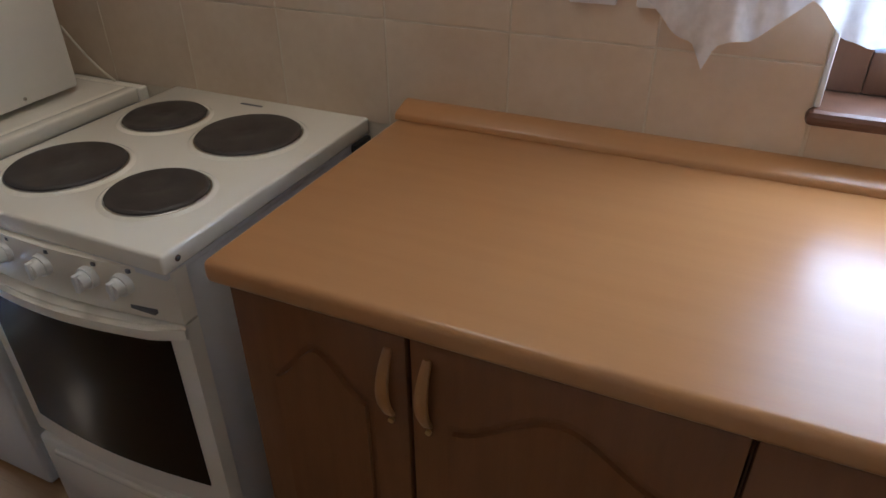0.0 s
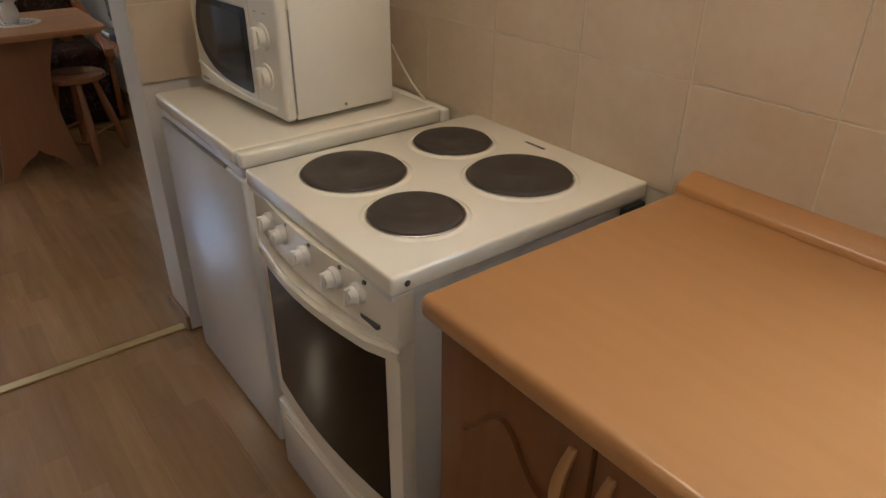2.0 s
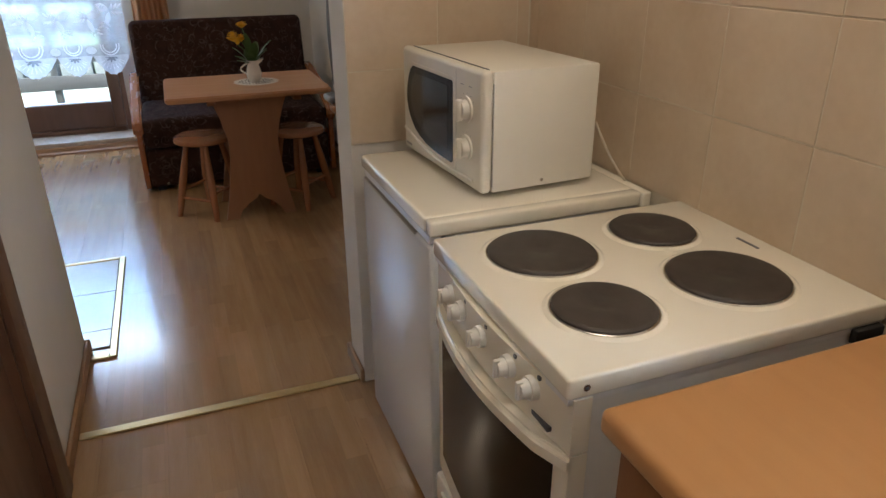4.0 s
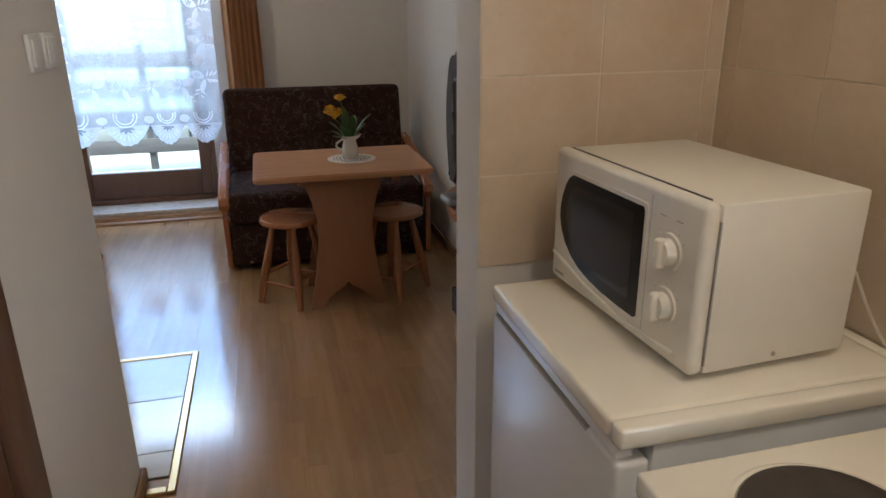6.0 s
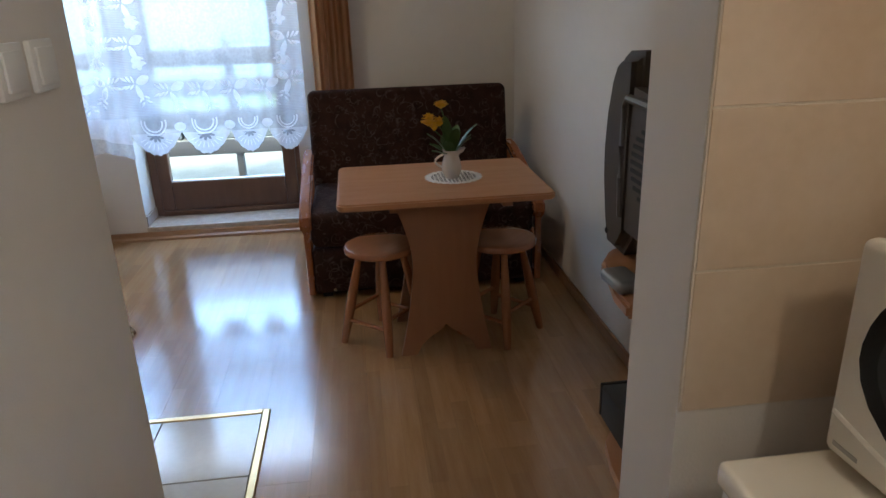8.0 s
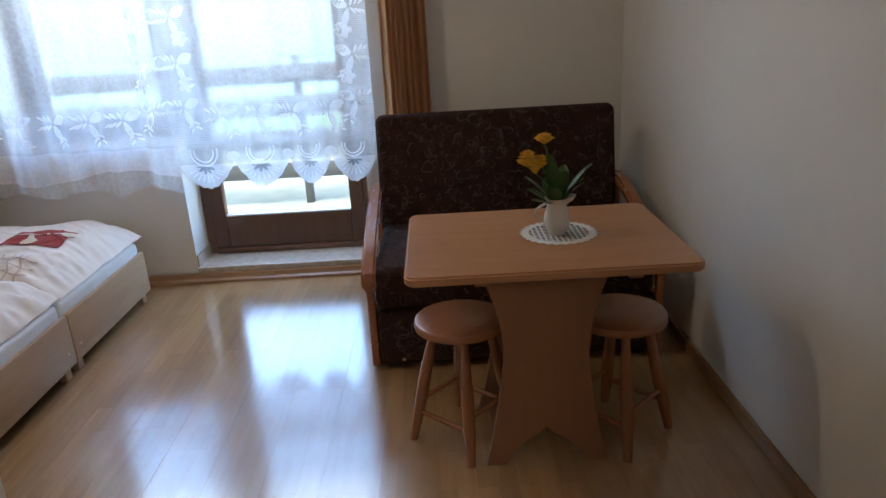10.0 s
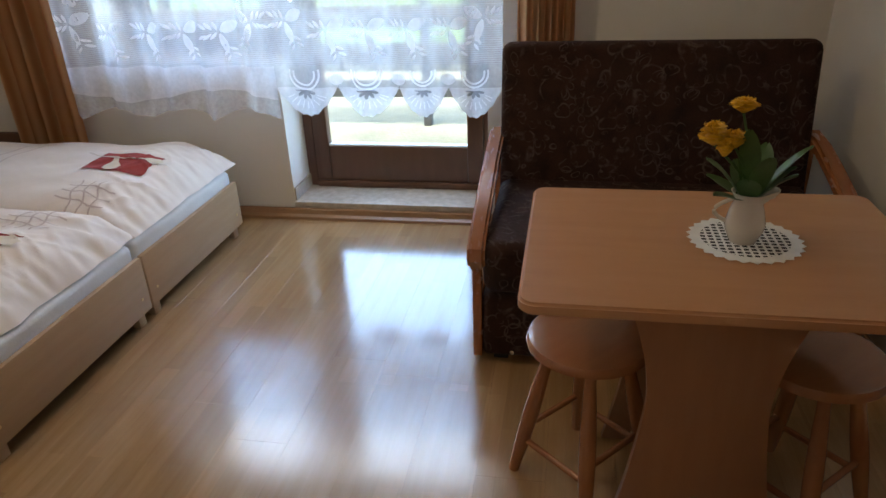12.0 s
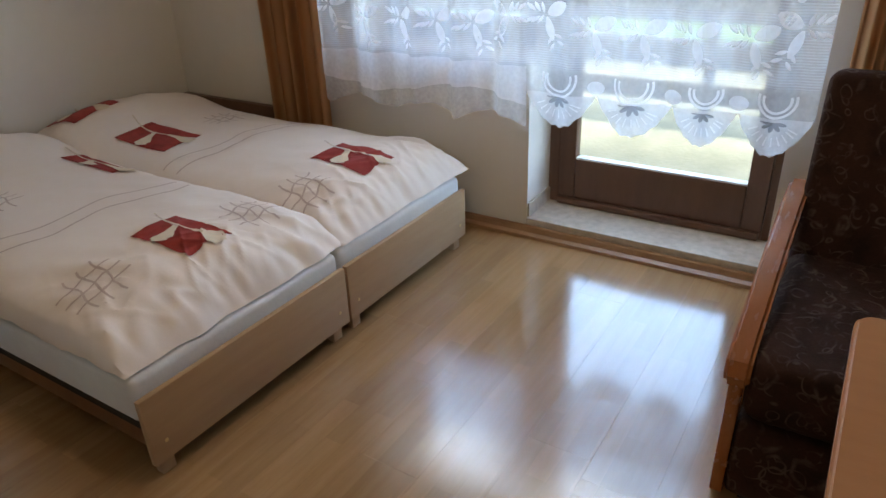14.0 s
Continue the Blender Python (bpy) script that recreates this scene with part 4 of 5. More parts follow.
def sofa():
    s = thing("sofa_bed", (-4.45, 1.27, 0), "dark brown patterned two-seat sofa with wooden arms", "sofa")
    y0, y1 = -0.545, 0.580
    part("base", box(-0.45, y0, 0.03, 0.60, y1, 0.27, 0.02, seg=3), "sofa", s)
    part("seat_cushion", box(-0.22, y0 + 0.002, 0.272, 0.615, y1 - 0.002, 0.455, 0.045, seg=5), "sofa", s, "dark patterned seat cushion")
    bm = box(-0.075, y0, 0.0, 0.075, y1, 0.60, 0.04, seg=5)
    b = part("back_cushion", bm, "sofa", s, "tall dark patterned backrest")
    b.matrix_basis = pose(-0.05, 0, 0.36, 0, -10, 0)
    for y, sign in ((y0 - 0.036, -1), (y1 + 0.005, 1)):
        a0, a1 = (y, y + 0.04)
        top = [(0.60, 0.36), (0.625, 0.40), (0.615, 0.44), (0.55, 0.475), (0.36, 0.53), (0.16, 0.585), (0.0, 0.62), (-0.12, 0.63)]
        low = [(-0.12, 0.585), (0.0, 0.575), (0.16, 0.54), (0.36, 0.485), (0.53, 0.43), (0.57, 0.40), (0.575, 0.36)]
        bm = bmesh.new()
        slab(bm, top + low, 0.058, lambda u, v, q, a=a0: (u, a - 0.009 + q, v))
        bmesh.ops.bevel(bm, geom=[e for e in bm.edges if abs(e.verts[0].co.y - e.verts[1].co.y) < 1e-4], offset=0.010, segments=3, affect="EDGES")
        arm = part("armrest", bm, "arm", s, "curved reddish brown wooden armrest")
        part("arm_post", box(0.565, a0 + 0.004, 0.025, 0.60, a1 - 0.004, 0.40, 0.006), "arm", arm)
        part("arm_side", box(-0.42, a0 + 0.006, 0.02, 0.57, a1 - 0.006, 0.26, 0.004), "arm", arm)
        part("arm_back_post", box(-0.16, a0 + 0.004, 0.02, -0.11, a1 - 0.004, 0.60, 0.006), "arm", arm)
    for x in (-0.38, 0.54):
        for y in (y0 + 0.06, y1 - 0.06):
            part("foot", box(x - 0.025, y - 0.025, 0, x + 0.025, y + 0.025, 0.032), "dark", s)
    part("badge", rod(bmesh.new(), (0.600, y0 + 0.10, 0.05), (0.603, y0 + 0.10, 0.05), 0.008), "steel", s)

sofa()


def television():
    st = thing("television_stand", (-1.60, 1.74, 0), "small beech television table with a rounded front", "table")
    bm = bmesh.new()
    slab(bm, [(0.0, 0.27), (0.0, -0.292), (-0.06, -0.290), (-0.12, -0.278), (-0.20, -0.266), (-0.262, -0.232), (-0.293, -0.19), (-0.31, -0.12), (-0.315, 0.0),
              (-0.312, 0.12), (-0.30, 0.20), (-0.22, 0.27)], 0.026, lambda u, v, q: (u, v * 1.10 if v < 0 else v, 0.906 + q))
    bmesh.ops.bevel(bm, geom=[e for e in bm.edges if abs(e.verts[0].co.z - e.verts[1].co.z) < 1e-5 and e.verts[0].co.x + e.verts[1].co.x < -0.001], offset=0.006, segments=2, affect="EDGES")
    part("top", bm, "table", st, "rounded beech top")
    part("side_panel", box(-0.12, -0.225, 0.0, -0.014, -0.205, 0.491, 0.002), "pedestal", st)
    part("side_panel", box(-0.12, -0.225, 0.515, -0.014, -0.205, 0.905, 0.002), "pedestal", st)
    part("side_panel", box(-0.20, 0.225, 0.0, -0.014, 0.245, 0.905, 0.002), "pedestal", st)
    bm = bmesh.new()
    slab(bm, [(-0.013, 0.224), (-0.013, -0.285), (-0.12, -0.278), (-0.20, -0.262), (-0.255, -0.225), (-0.285, -0.18), (-0.30, -0.10), (-0.30, 0.224)], 0.022, lambda u, v, q: (u, v, 0.492 + q))
    part("shelf", bm, "table", st, "rounded lower shelf")
    part("back_panel", box(-0.012, -0.224, 0.05, -0.002, 0.244, 0.905), "pedestal", st)
    tv = thing("television", (-1.634, 1.745, 0.9325), "grey box television facing the room on its stand", "television")
    bm = bmesh.new()
    prof = [(-0.19, 0.0), (-0.250, 0.0), (-0.273, 0.06), (-0.291, 0.14), (-0.295, 0.20), (-0.287, 0.27), (-0.267, 0.335), (-0.245, 0.372), (-0.215, 0.388), (-0.15, 0.392), (-0.15, 0.05)]
    slab(bm, prof, 0.52, lambda u, v, q: (u, -0.262 + q, v))
    bmesh.ops.bevel(bm, geom=[e for e in bm.edges if abs(e.verts[0].co.y - e.verts[1].co.y) < 1e-4], offset=0.018, segments=3, affect="EDGES")
    part("front_shell", bm, "tv", tv, "dark grey bowed front shell")
    bm = bmesh.new()
    slab(bm, [(-0.165, 0.062), (-0.170, 0.20), (-0.155, 0.33), (-0.012, 0.318), (-0.012, 0.062)], 0.514, lambda u, v, q: (u, -0.258 + q, v))
    part("rear_housing", bm, "tv", tv)
    bm = bmesh.new()
    tube(bm, [(-0.178, -0.260, 0.085), (-0.184, -0.261, 0.16), (-0.186, -0.261, 0.22), (-0.184, -0.260, 0.296), (-0.174, -0.260, 0.308), (-0.06, -0.257, 0.304), (-0.012, -0.256, 0.298)], 0.0085, 8)
    part("side_ridge", bm, "tv_trim", tv, "lighter grey side moulding")
    part("lower_skirt", box(-0.165, -0.225, 0.045, -0.012, 0.225, 0.075, 0.004), "tv_trim", tv)
    bm = bmesh.new()
    for k in range(9):
        z = 0.135 + 0.015 * k
        half = math.sqrt(max(0.065 ** 2 - (z - 0.195) ** 2, 0.0001))
        bx(bm, max(-0.085 - half, -0.16), -0.2595, z, min(-0.085 + half, -0.014), -0.257, z + 0.007)
    part("speaker_grille", bm, "dark", tv)
    bm = bmesh.new()
    sheet(bm, 12, 12, lambda u, v: (-0.298 - 0.010 * math.sin(math.pi * u) * math.sin(math.pi * v) + 0.028 * abs(2 * v - 0.9) ** 2.2, -0.20 + 0.40 * u, 0.06 + 0.27 * v))
    part("screen", bm, "screen", tv, "dark glass screen")
    part("side_socket", rod(bmesh.new(), (-0.243, -0.258, 0.036), (-0.243, -0.2635, 0.036), 0.006), "dark", tv)
    bm = box(-0.042, -0.026, 0, 0.042, 0.026, 0.024, 0.010, seg=3)
    rc = solid("receiver_box", bm, "silver", "small silver receiver box beside the television", "receiver")
    rc.matrix_basis = pose(-1.675, 1.440, 0.9325, 0, 0, 4)

television()


def player():
    p = thing("video_player", (-1.79, 1.70, 0.5145), "black video player on the lower shelf of the stand", "player")
    part("case", box(-0.095, -0.205, 0.006, 0.13, 0.17, 0.088, 0.006), "dark", p)
    part("front", box(-0.105, -0.205, 0.006, -0.096, 0.17, 0.088, 0.003), "screen", p)
    for y in (-0.16, 0.13):
        part("foot", box(-0.06, y - 0.012, 0.0, -0.03, y + 0.012, 0.006), "dark", p)

player()


# ---- beds ----
BED_Z = 0.44

def duvet_height(x, y, xa, xb):
    """Top of a puffed duvet between xa and xb, foot at y -0.625, head at -2.60."""
    u = (x - xa) / (xb - xa)
    v = (y + 0.625) / -1.975
    puff = max(4 * u * (1 - u), 0) ** 0.24
    foot = min(max(v / 0.15, 0), 1)
    foot = 1 - (1 - foot) ** 3.2
    z = 0.335 + 0.150 * puff * foot
    z += 0.080 * math.exp(-((v - 0.87) / 0.10) ** 2) * puff
    z += 0.014 * noise.noise((x * 3.1, y * 2.3, 1.7)) * foot
    z += 0.006 * noise.noise((x * 9, y * 6, 4.2)) * foot
    fan = math.exp(-(v / 0.16) ** 2) + 0.25
    z += 0.008 * fan * foot * math.sin(34 * x + 16 * y + 5 * noise.noise((x * 2.2, y * 2.2, 7.7))) * (0.4 + abs(noise.noise((x * 4, y * 4, 9.1))) * 1.6)
    z += 0.024 * puff * noise.noise((x * 5.5 + y * 3.0, y * 1.4 - x, 3.3)) * foot * math.exp(-(v / 0.30) ** 2)
    corner = math.exp(-(v / 0.10) ** 2) * (math.exp(-((u - 0.06) / 0.22) ** 2) + math.exp(-((u - 0.94) / 0.22) ** 2))
    for turn, size, seed in ((0.75, 0.019, 3.1), (-0.65, 0.018, 8.4)):
        a, c = x * math.cos(turn) + y * math.sin(turn), -x * math.sin(turn) + y * math.cos(turn)
        ridge = 1 - min(abs(noise.noise((a * 13, c * 3.2, seed))) * 3.2, 1)
        z += size * ridge ** 3 * foot * puff * (0.03 + math.exp(-(v / 0.15) ** 2)) * (0.5 + 0.9 * abs(noise.noise((x * 3.7, y * 3.7, seed + 2))))
    z += 0.010 * corner * foot * math.sin(58 * (x if u < 0.5 else -x) + 44 * y + 3 * noise.noise((x * 5, y * 5, 1.1)))
    rim = (1 - foot) ** 0.7 * min(v / 0.012, 1) if v > 0 else 0.0
    z += 0.020 * rim * noise.noise((x * 24, y * 4, 0.3)) + 0.010 * (1 - puff) * noise.noise((x * 6, y * 16, 2.3))
    return z


def bed(xa, xb, da, db, squares, waves, hashes):
    sa, sb = xa, xb
    b = thing("bed", ((xa + xb) / 2, -1.60, 0), "low single bed with pale board frame and white mattress", "bed", "beds side by side")
    w = xb - xa
    part("foot_board", box(-w / 2 + 0.002, 0.992, 0.058, w / 2 - 0.002, 1.012, 0.275, 0.003), "bedboard", b, "pale wood-effect foot board")
    part("side_board", box(-w / 2 + 0.05, -1.0, 0.045, -w / 2 + 0.068, 0.990, 0.19, 0.003), "cabinet", b)
    part("side_board", box(w / 2 - 0.068, -1.0, 0.045, w / 2 - 0.05, 0.990, 0.19, 0.003), "cabinet", b)
    part("slat_base", box(-w / 2 + 0.023, -0.99, 0.15, w / 2 - 0.023, 0.985, 0.185), "dark", b)
    part("mattress", box(-w / 2 + 0.004, -1.0, 0.191, w / 2 - 0.004, 0.988, 0.330, 0.022, seg=4), "mattress", b, "white sheeted mattress")
    for x in (-w / 2 + 0.05, w / 2 - 0.05):
        for y in (-0.93, 0.982):
            part("leg", box(x - 0.022, y - 0.022, 0, x + 0.022, min(y + 0.022, 0.991), 0.060, 0.003), "bedboard", b)
        part("screw_cap", rod(bmesh.new(), (x, 1.0115, 0.12), (x, 1.014, 0.12), 0.006), "brass", b)
    xa, xb = da, db
    w = xb - xa
    d = thing("duvet", ((xa + xb) / 2, -1.60, 0.30), "cream duvet printed with red squares and thin lines", "duvet", "duvets")
    ox, oy = (xa + xb) / 2, -1.60
    bm = bmesh.new()
    sheet(bm, 110, 200, lambda u, v: (xa + w * u - ox, -0.625 - 1.975 * v + 0.012 * noise.noise((u * 9, 0.2, xa)) * (1 - v) ** 20 - oy, duvet_height(xa + w * u, -0.625 - 1.975 * v, xa, xb) - 0.30))
    part("cover", bm, "duvet", d)

    def on(u, v, lift=0.003):
        return (u - ox, v - oy, duvet_height(u, v, xa, xb) - 0.30 + lift)

    def patch(u0, v0, du, dv, material, name, lift, shape=None):
        bm = bmesh.new()
        sheet(bm, 40, 40, lambda i, j: on(u0 + du * i, v0 + dv * j, lift))
        part(name, bm, material, d)

    def strip(pts, wd, material, name, lift=0.004):
        bm = bmesh.new()
        rows = []
        for k, (u, v) in enumerate(pts):
            a, c = pts[max(k - 1, 0)], pts[min(k + 1, len(pts) - 1)]
            t = Vector((c[0] - a[0], c[1] - a[1])).normalized() if c != a else Vector((1, 0))
            ww = wd(k / (len(pts) - 1)) if callable(wd) else wd
            rows.append([bm.verts.new(on(u - t.y * ww * e, v + t.x * ww * e, lift)) for e in (-1, -0.5, 0, 0.5, 1)])
        for p, q in zip(rows, rows[1:]):
            for k in range(4):
                bm.faces.new((p[k], p[k + 1], q[k + 1], q[k]))
        part(name, bm, material, d)

    def printed(u, v, du, dv):
        """A red square with two pale lilies on long stems; p runs along the bed, q across it."""
        patch(u, v, du, dv, "red", "printed_square", 0.0042)

        def at(p, q):
            return (u + du * (1 - q), v + dv * p)

        def bloom(p0, q0, p1, q1, wide):
            pts = [at(p0 + (p1 - p0) * k / 14, q0 + (q1 - q0) * k / 14) for k in range(15)]
            strip(pts, lambda t: wide * (0.16 + 0.34 * t + 0.62 * max(t - 0.45, 0) * (1.9 - t)) * (1 if t < 0.9 else 0.62), "lily", "printed_lily", 0.0080)
        bloom(0.32, 0.66, 0.50, 0.03, 0.056)
        bloom(0.58, 0.68, 1.08, 0.62, 0.050)
        for p1, q1, bend in ((0.36, 0.60, 0.05), (0.60, 0.68, 0.12)):
            strip([at(-0.28 + (p1 + 0.28) * k / 12, 0.86 + (q1 - 0.86) * k / 12 - bend * math.sin(math.pi * k / 12)) for k in range(13)], 0.0034, "line" if p1 < 0.5 else "lily", "printed_stem", 0.0084)

    for square in squares:
        printed(*square)
    for k in range(2):
        strip([(waves[0] + (waves[2] - waves[0]) * i / 40, waves[1] + (waves[3] - waves[1]) * i / 40 - 0.085 * k + 0.022 * math.sin(i / 3.6 + 0.5 * k)) for i in range(41)], 0.0040, "line", "printed_line")
    for cu, cv in hashes:
        for k in range(3):
            u0 = cu + 0.046 * (k - 1)
            strip([(u0 + 0.006 * math.sin(i) + 0.003 * (i - 5), cv - 0.108 + 0.216 * i / 10) for i in range(11)], 0.0036, "line", "printed_line")
            v0 = cv + 0.050 * (k - 1)
            strip([(cu - 0.10 + 0.20 * i / 10, v0 + 0.008 * math.sin(i + k) + 0.004 * (i - 5)) for i in range(11)], 0.0036, "line", "printed_line")


bed(-4.805, -3.988, -4.90, -4.02, ((-4.555, -1.04, 0.21, 0.275), (-4.38, -2.08, 0.21, 0.35), (-4.38, -2.575, 0.25, 0.27)), (-4.80, -1.44, -4.06, -1.50), ((-4.136, -0.876), (-4.62, -1.85)))
bed(-3.982, -3.150, -4.055, -3.155, ((-3.70, -1.06, 0.175, 0.275), (-3.99, -2.05, 0.10, 0.36)), (-3.96, -1.31, -3.20, -1.36), ((-3.297, -0.913), (-3.866, -0.89), (-3.45, -1.75)))
hb = solid("bedside_board", box(-5.028, -2.63, 0.0, -4.992, -1.83, 0.44, 0.004), "door", "dark brown wooden board between bed and wall", "board")


# ---- curtains ----
def fold(y, z, amp, freq, seed=0.0):
    return amp * math.sin(freq * y + 1.3 * noise.noise((y * 2.1, z * 0.7, seed))) + 0.4 * amp * math.sin(freq * 2.3 * y + seed)


def lace_panel(y0, y1, hem, label, thick_band, amp=0.022):
    """A lace net curtain before the west wall: hem(y) is its lower edge."""
    c = thing("net_curtain", (-4.935, (y0 + y1) / 2, 1.3), label, "curtain", "lace curtains")
    oy = (y0 + y1) / 2

    def on(y, z, lift=0.0):
        return (fold(y, z, amp, 26.0, y0) + lift, y - oy, z - 1.3)

    def grid(name, ya, yb, zlo, zhi, nu, nv, material, lift=0.0, label=""):
        bm = bmesh.new()
        sheet(bm, nu, nv, lambda u, v: on(ya + (yb - ya) * u, zlo(ya + (yb - ya) * u) + (zhi - zlo(ya + (yb - ya) * u)) * v, lift))
        return part(name, bm, material, c, label)

    grid("net", y0, y1, hem, 2.32, int((y1 - y0) * 110), 36, "lace", label="fine white net")

    def leaf(y, z, ln, wd, a, name="woven_leaf"):
        """A pointed oval woven leaf that starts at (y, z) and points along the angle a."""
        bm = bmesh.new()
        c, s = math.cos(a), math.sin(a)
        rows = []
        for k in range(7):
            t = k / 6
            w = wd * 0.5 * math.sin(math.pi * (0.05 + 0.90 * t)) ** 0.8
            rows.append([bm.verts.new(on(y + ln * t * c - e * w * s, z + ln * t * s + e * w * c, 0.003)) for e in (-1, 1)])
        for p, q in zip(rows, rows[1:]):
            bm.faces.new((p[0], p[1], q[1], q[0]))
        part(name, bm, "lace_thick", c_, smooth=False)

    def flower(y, z, r):
        bm = bmesh.new()
        mid = bm.verts.new(on(y, z, 0.003))
        ring = []
        for k in range(40):
            a = math.tau * k / 40
            q = r * (0.62 + 0.38 * abs(math.cos(2.5 * a)))
            ring.append(bm.verts.new(on(y + q * math.cos(a), z + q * math.sin(a), 0.003)))
        for k in range(40):
            bm.faces.new((mid, ring[k], ring[(k + 1) % 40]))
        part("woven_flower", bm, "lace_thick", c_, "dense woven flower", smooth=False)

    def spray(y, z, s, flip=1):
        f = (lambda a: a) if flip > 0 else (lambda a: math.pi - a)
        leaf(y + 0.004 * flip, z + 0.01 * s, 0.075 * s, 0.046 * s, f(0.45), "woven_leaf")
        leaf(y, z, 0.080 * s, 0.030 * s, f(-1.25), "woven_leaf")
        for k in range(3):
            leaf(y - 0.010 * s * flip - 0.017 * s * k * flip, z + 0.012 * s + 0.004 * k, 0.036 * s, 0.013 * s, f(1.9 + 0.25 * k))
            leaf(y - 0.012 * s * flip - 0.017 * s * k * flip, z + 0.004 * s - 0.004 * k, 0.034 * s, 0.012 * s, f(-2.3 - 0.2 * k))
        for k in range(2):
            leaf(y + (0.030 + 0.010 * k) * s * flip, z - (0.055 + 0.022 * k) * s, 0.034 * s, 0.012 * s, f(-0.35))
            leaf(y + (0.022 + 0.008 * k) * s * flip, z - (0.062 + 0.022 * k) * s, 0.030 * s, 0.011 * s, f(-2.1))
    c_ = c
    # border columns and rows of flowers
    for ye, fl in ((y0 + 0.085, 1), (y1 - 0.085, -1)):
        z = 0.99
        while z < 2.2:
            spray(ye, z, 1.15, fl)
            flower(ye + 0.03 * fl, z + 0.125, 0.042)
            z += 0.225
        strip_z = lambda y: 0.80
        grid("woven_band", ye - 0.085, ye + 0.085, strip_z, 2.30, 20, 30, "lace_band", 0.0015, "denser side border")
    y = y0 + 0.275
    while y < y1 - 0.19:
        spray(y, thick_band, 1.15, 1)
        y += 0.185
    grid("woven_band", y0 + 0.17, y1 - 0.17, lambda y: 0.80, 1.04, 60, 6, "lace_band", 0.0015, "denser flower border")
    return c, grid, on


SCALLOPS = (-0.372, -0.072, 0.222, 0.446, 0.690)
Y0, Y1 = SCALLOPS[0], SCALLOPS[-1]

def scallop(y):
    for a, b in zip(SCALLOPS, SCALLOPS[1:]):
        if y <= b + 1e-6:
            s = (y - a) / (b - a)
            return 0.568 + 0.145 * (1 - max(math.sin(math.pi * s), 0) ** 0.75) + 0.004 * math.sin(s * 44)
    return 0.70

c, grid, on = lace_panel(Y0, Y1, scallop, "white lace net curtain with a scalloped hem before the balcony door", 0.945, 0.012)
grid("hem_border", Y0, Y1, scallop, 0.70, 110, 8, "lace_hem", 0.004, "denser scalloped hem")
for a, b in zip(SCALLOPS, SCALLOPS[1:]):
    cy, k = (a + b) / 2, (b - a) / 0.27
    bm = bmesh.new()
    mid = bm.verts.new(on(cy, 0.690, 0.008))
    ring = []
    for j in range(45):
        t = radians(180 + 180 * j / 44)
        q = (0.020 + 0.024 * abs(math.sin(4.5 * t))) * k
        ring.append(bm.verts.new(on(cy + 1.1 * q * math.cos(t), 0.690 + 0.9 * q * math.sin(t), 0.008)))
    for p, q in zip(ring, ring[1:]):
        bm.faces.new((mid, p, q))
    part("woven_star", bm, "lace_shade", c, "open star stitch in the hem", smooth=False)
    for r in (0.048 * k, 0.066 * k):
        bm = bmesh.new()
        rows = [[bm.verts.new(on(cy + (r + e) * math.cos(t), 0.765 + (r + e) * math.sin(t), 0.007)) for e in (-0.0045, 0.0045)] for t in (radians(165 + 210 * j / 26) for j in range(27))]
        for p, q in zip(rows, rows[1:]):
            bm.faces.new((p[0], p[1], q[1], q[0]))
        part("woven_arc", bm, "lace_thick", c, "curved woven band", smooth=False)

for y in SCALLOPS[1:-1]:
    bm = bmesh.new()
    mid = bm.verts.new(on(y, 0.738, 0.009))
    ring = [bm.verts.new(on(y + 0.034 * math.cos(a), 0.738 + 0.026 * math.sin(a), 0.009)) for a in (math.tau * k / 24 for k in range(24))]
    for k in range(24):
        bm.faces.new((mid, ring[k], ring[(k + 1) % 24]))
    part("woven_oval", bm, "lace_thick", c, "dense oval between two scallops", smooth=False)
for a, b in zip(SCALLOPS, SCALLOPS[1:]):
    cy, k = (a + b) / 2, (b - a) / 0.27
    bm = bmesh.new()
    for t in (205, 222, 239, 256, 273, 290, 307, 324, 335):
        ca, sa = math.cos(radians(t)), math.sin(radians(t))
        row = [on(cy + r * k * ca * 1.1 - e * sa, 0.690 + r * sa + e * ca, 0.0075) for r, e in ((0.052, -0.0016), (0.052, 0.0016), (0.086, 0.0030), (0.086, -0.0030))]
        bm.faces.new([bm.verts.new(p) for p in row])
    part("woven_fan", bm, "lace_thick", c, "open fan stitch in the hem", smooth=False)

c, grid, on = lace_panel(-1.44, -0.362, lambda y: 0.545 + 0.05 * abs(math.sin(9 * y)), "white lace net curtain hanging before the window", 0.945, 0.026)
grid("hem_border", -1.44, -0.362, lambda y: 0.66 + 0.03 * math.sin(7 * y), 0.80, 100, 8, "lace_hem", 0.004, "denser gathered lower part")


def drape(y0, y1, low, label):
    d = thing("curtain", (-4.93, (y0 + y1) / 2, 1.3), label, "curtain", "tan curtains")
    oy = (y0 + y1) / 2
    bm = bmesh.new()
    n, m = 90, 20
    front = sheet(bm, n, m, lambda u, v: (0.034 * math.sin(u * math.tau * 4.5 + 0.5 * math.sin(v * 3)) * (0.75 + 0.25 * v), (y0 + (y1 - y0) * u - oy) * (0.92 + 0.08 * (1 - v)), low + (2.34 - low) * v - 1.3))
    bmesh.ops.solidify(bm, geom=bm.faces[:], thickness=0.004)
    part("cloth", bm, "curtain", d)
    return d

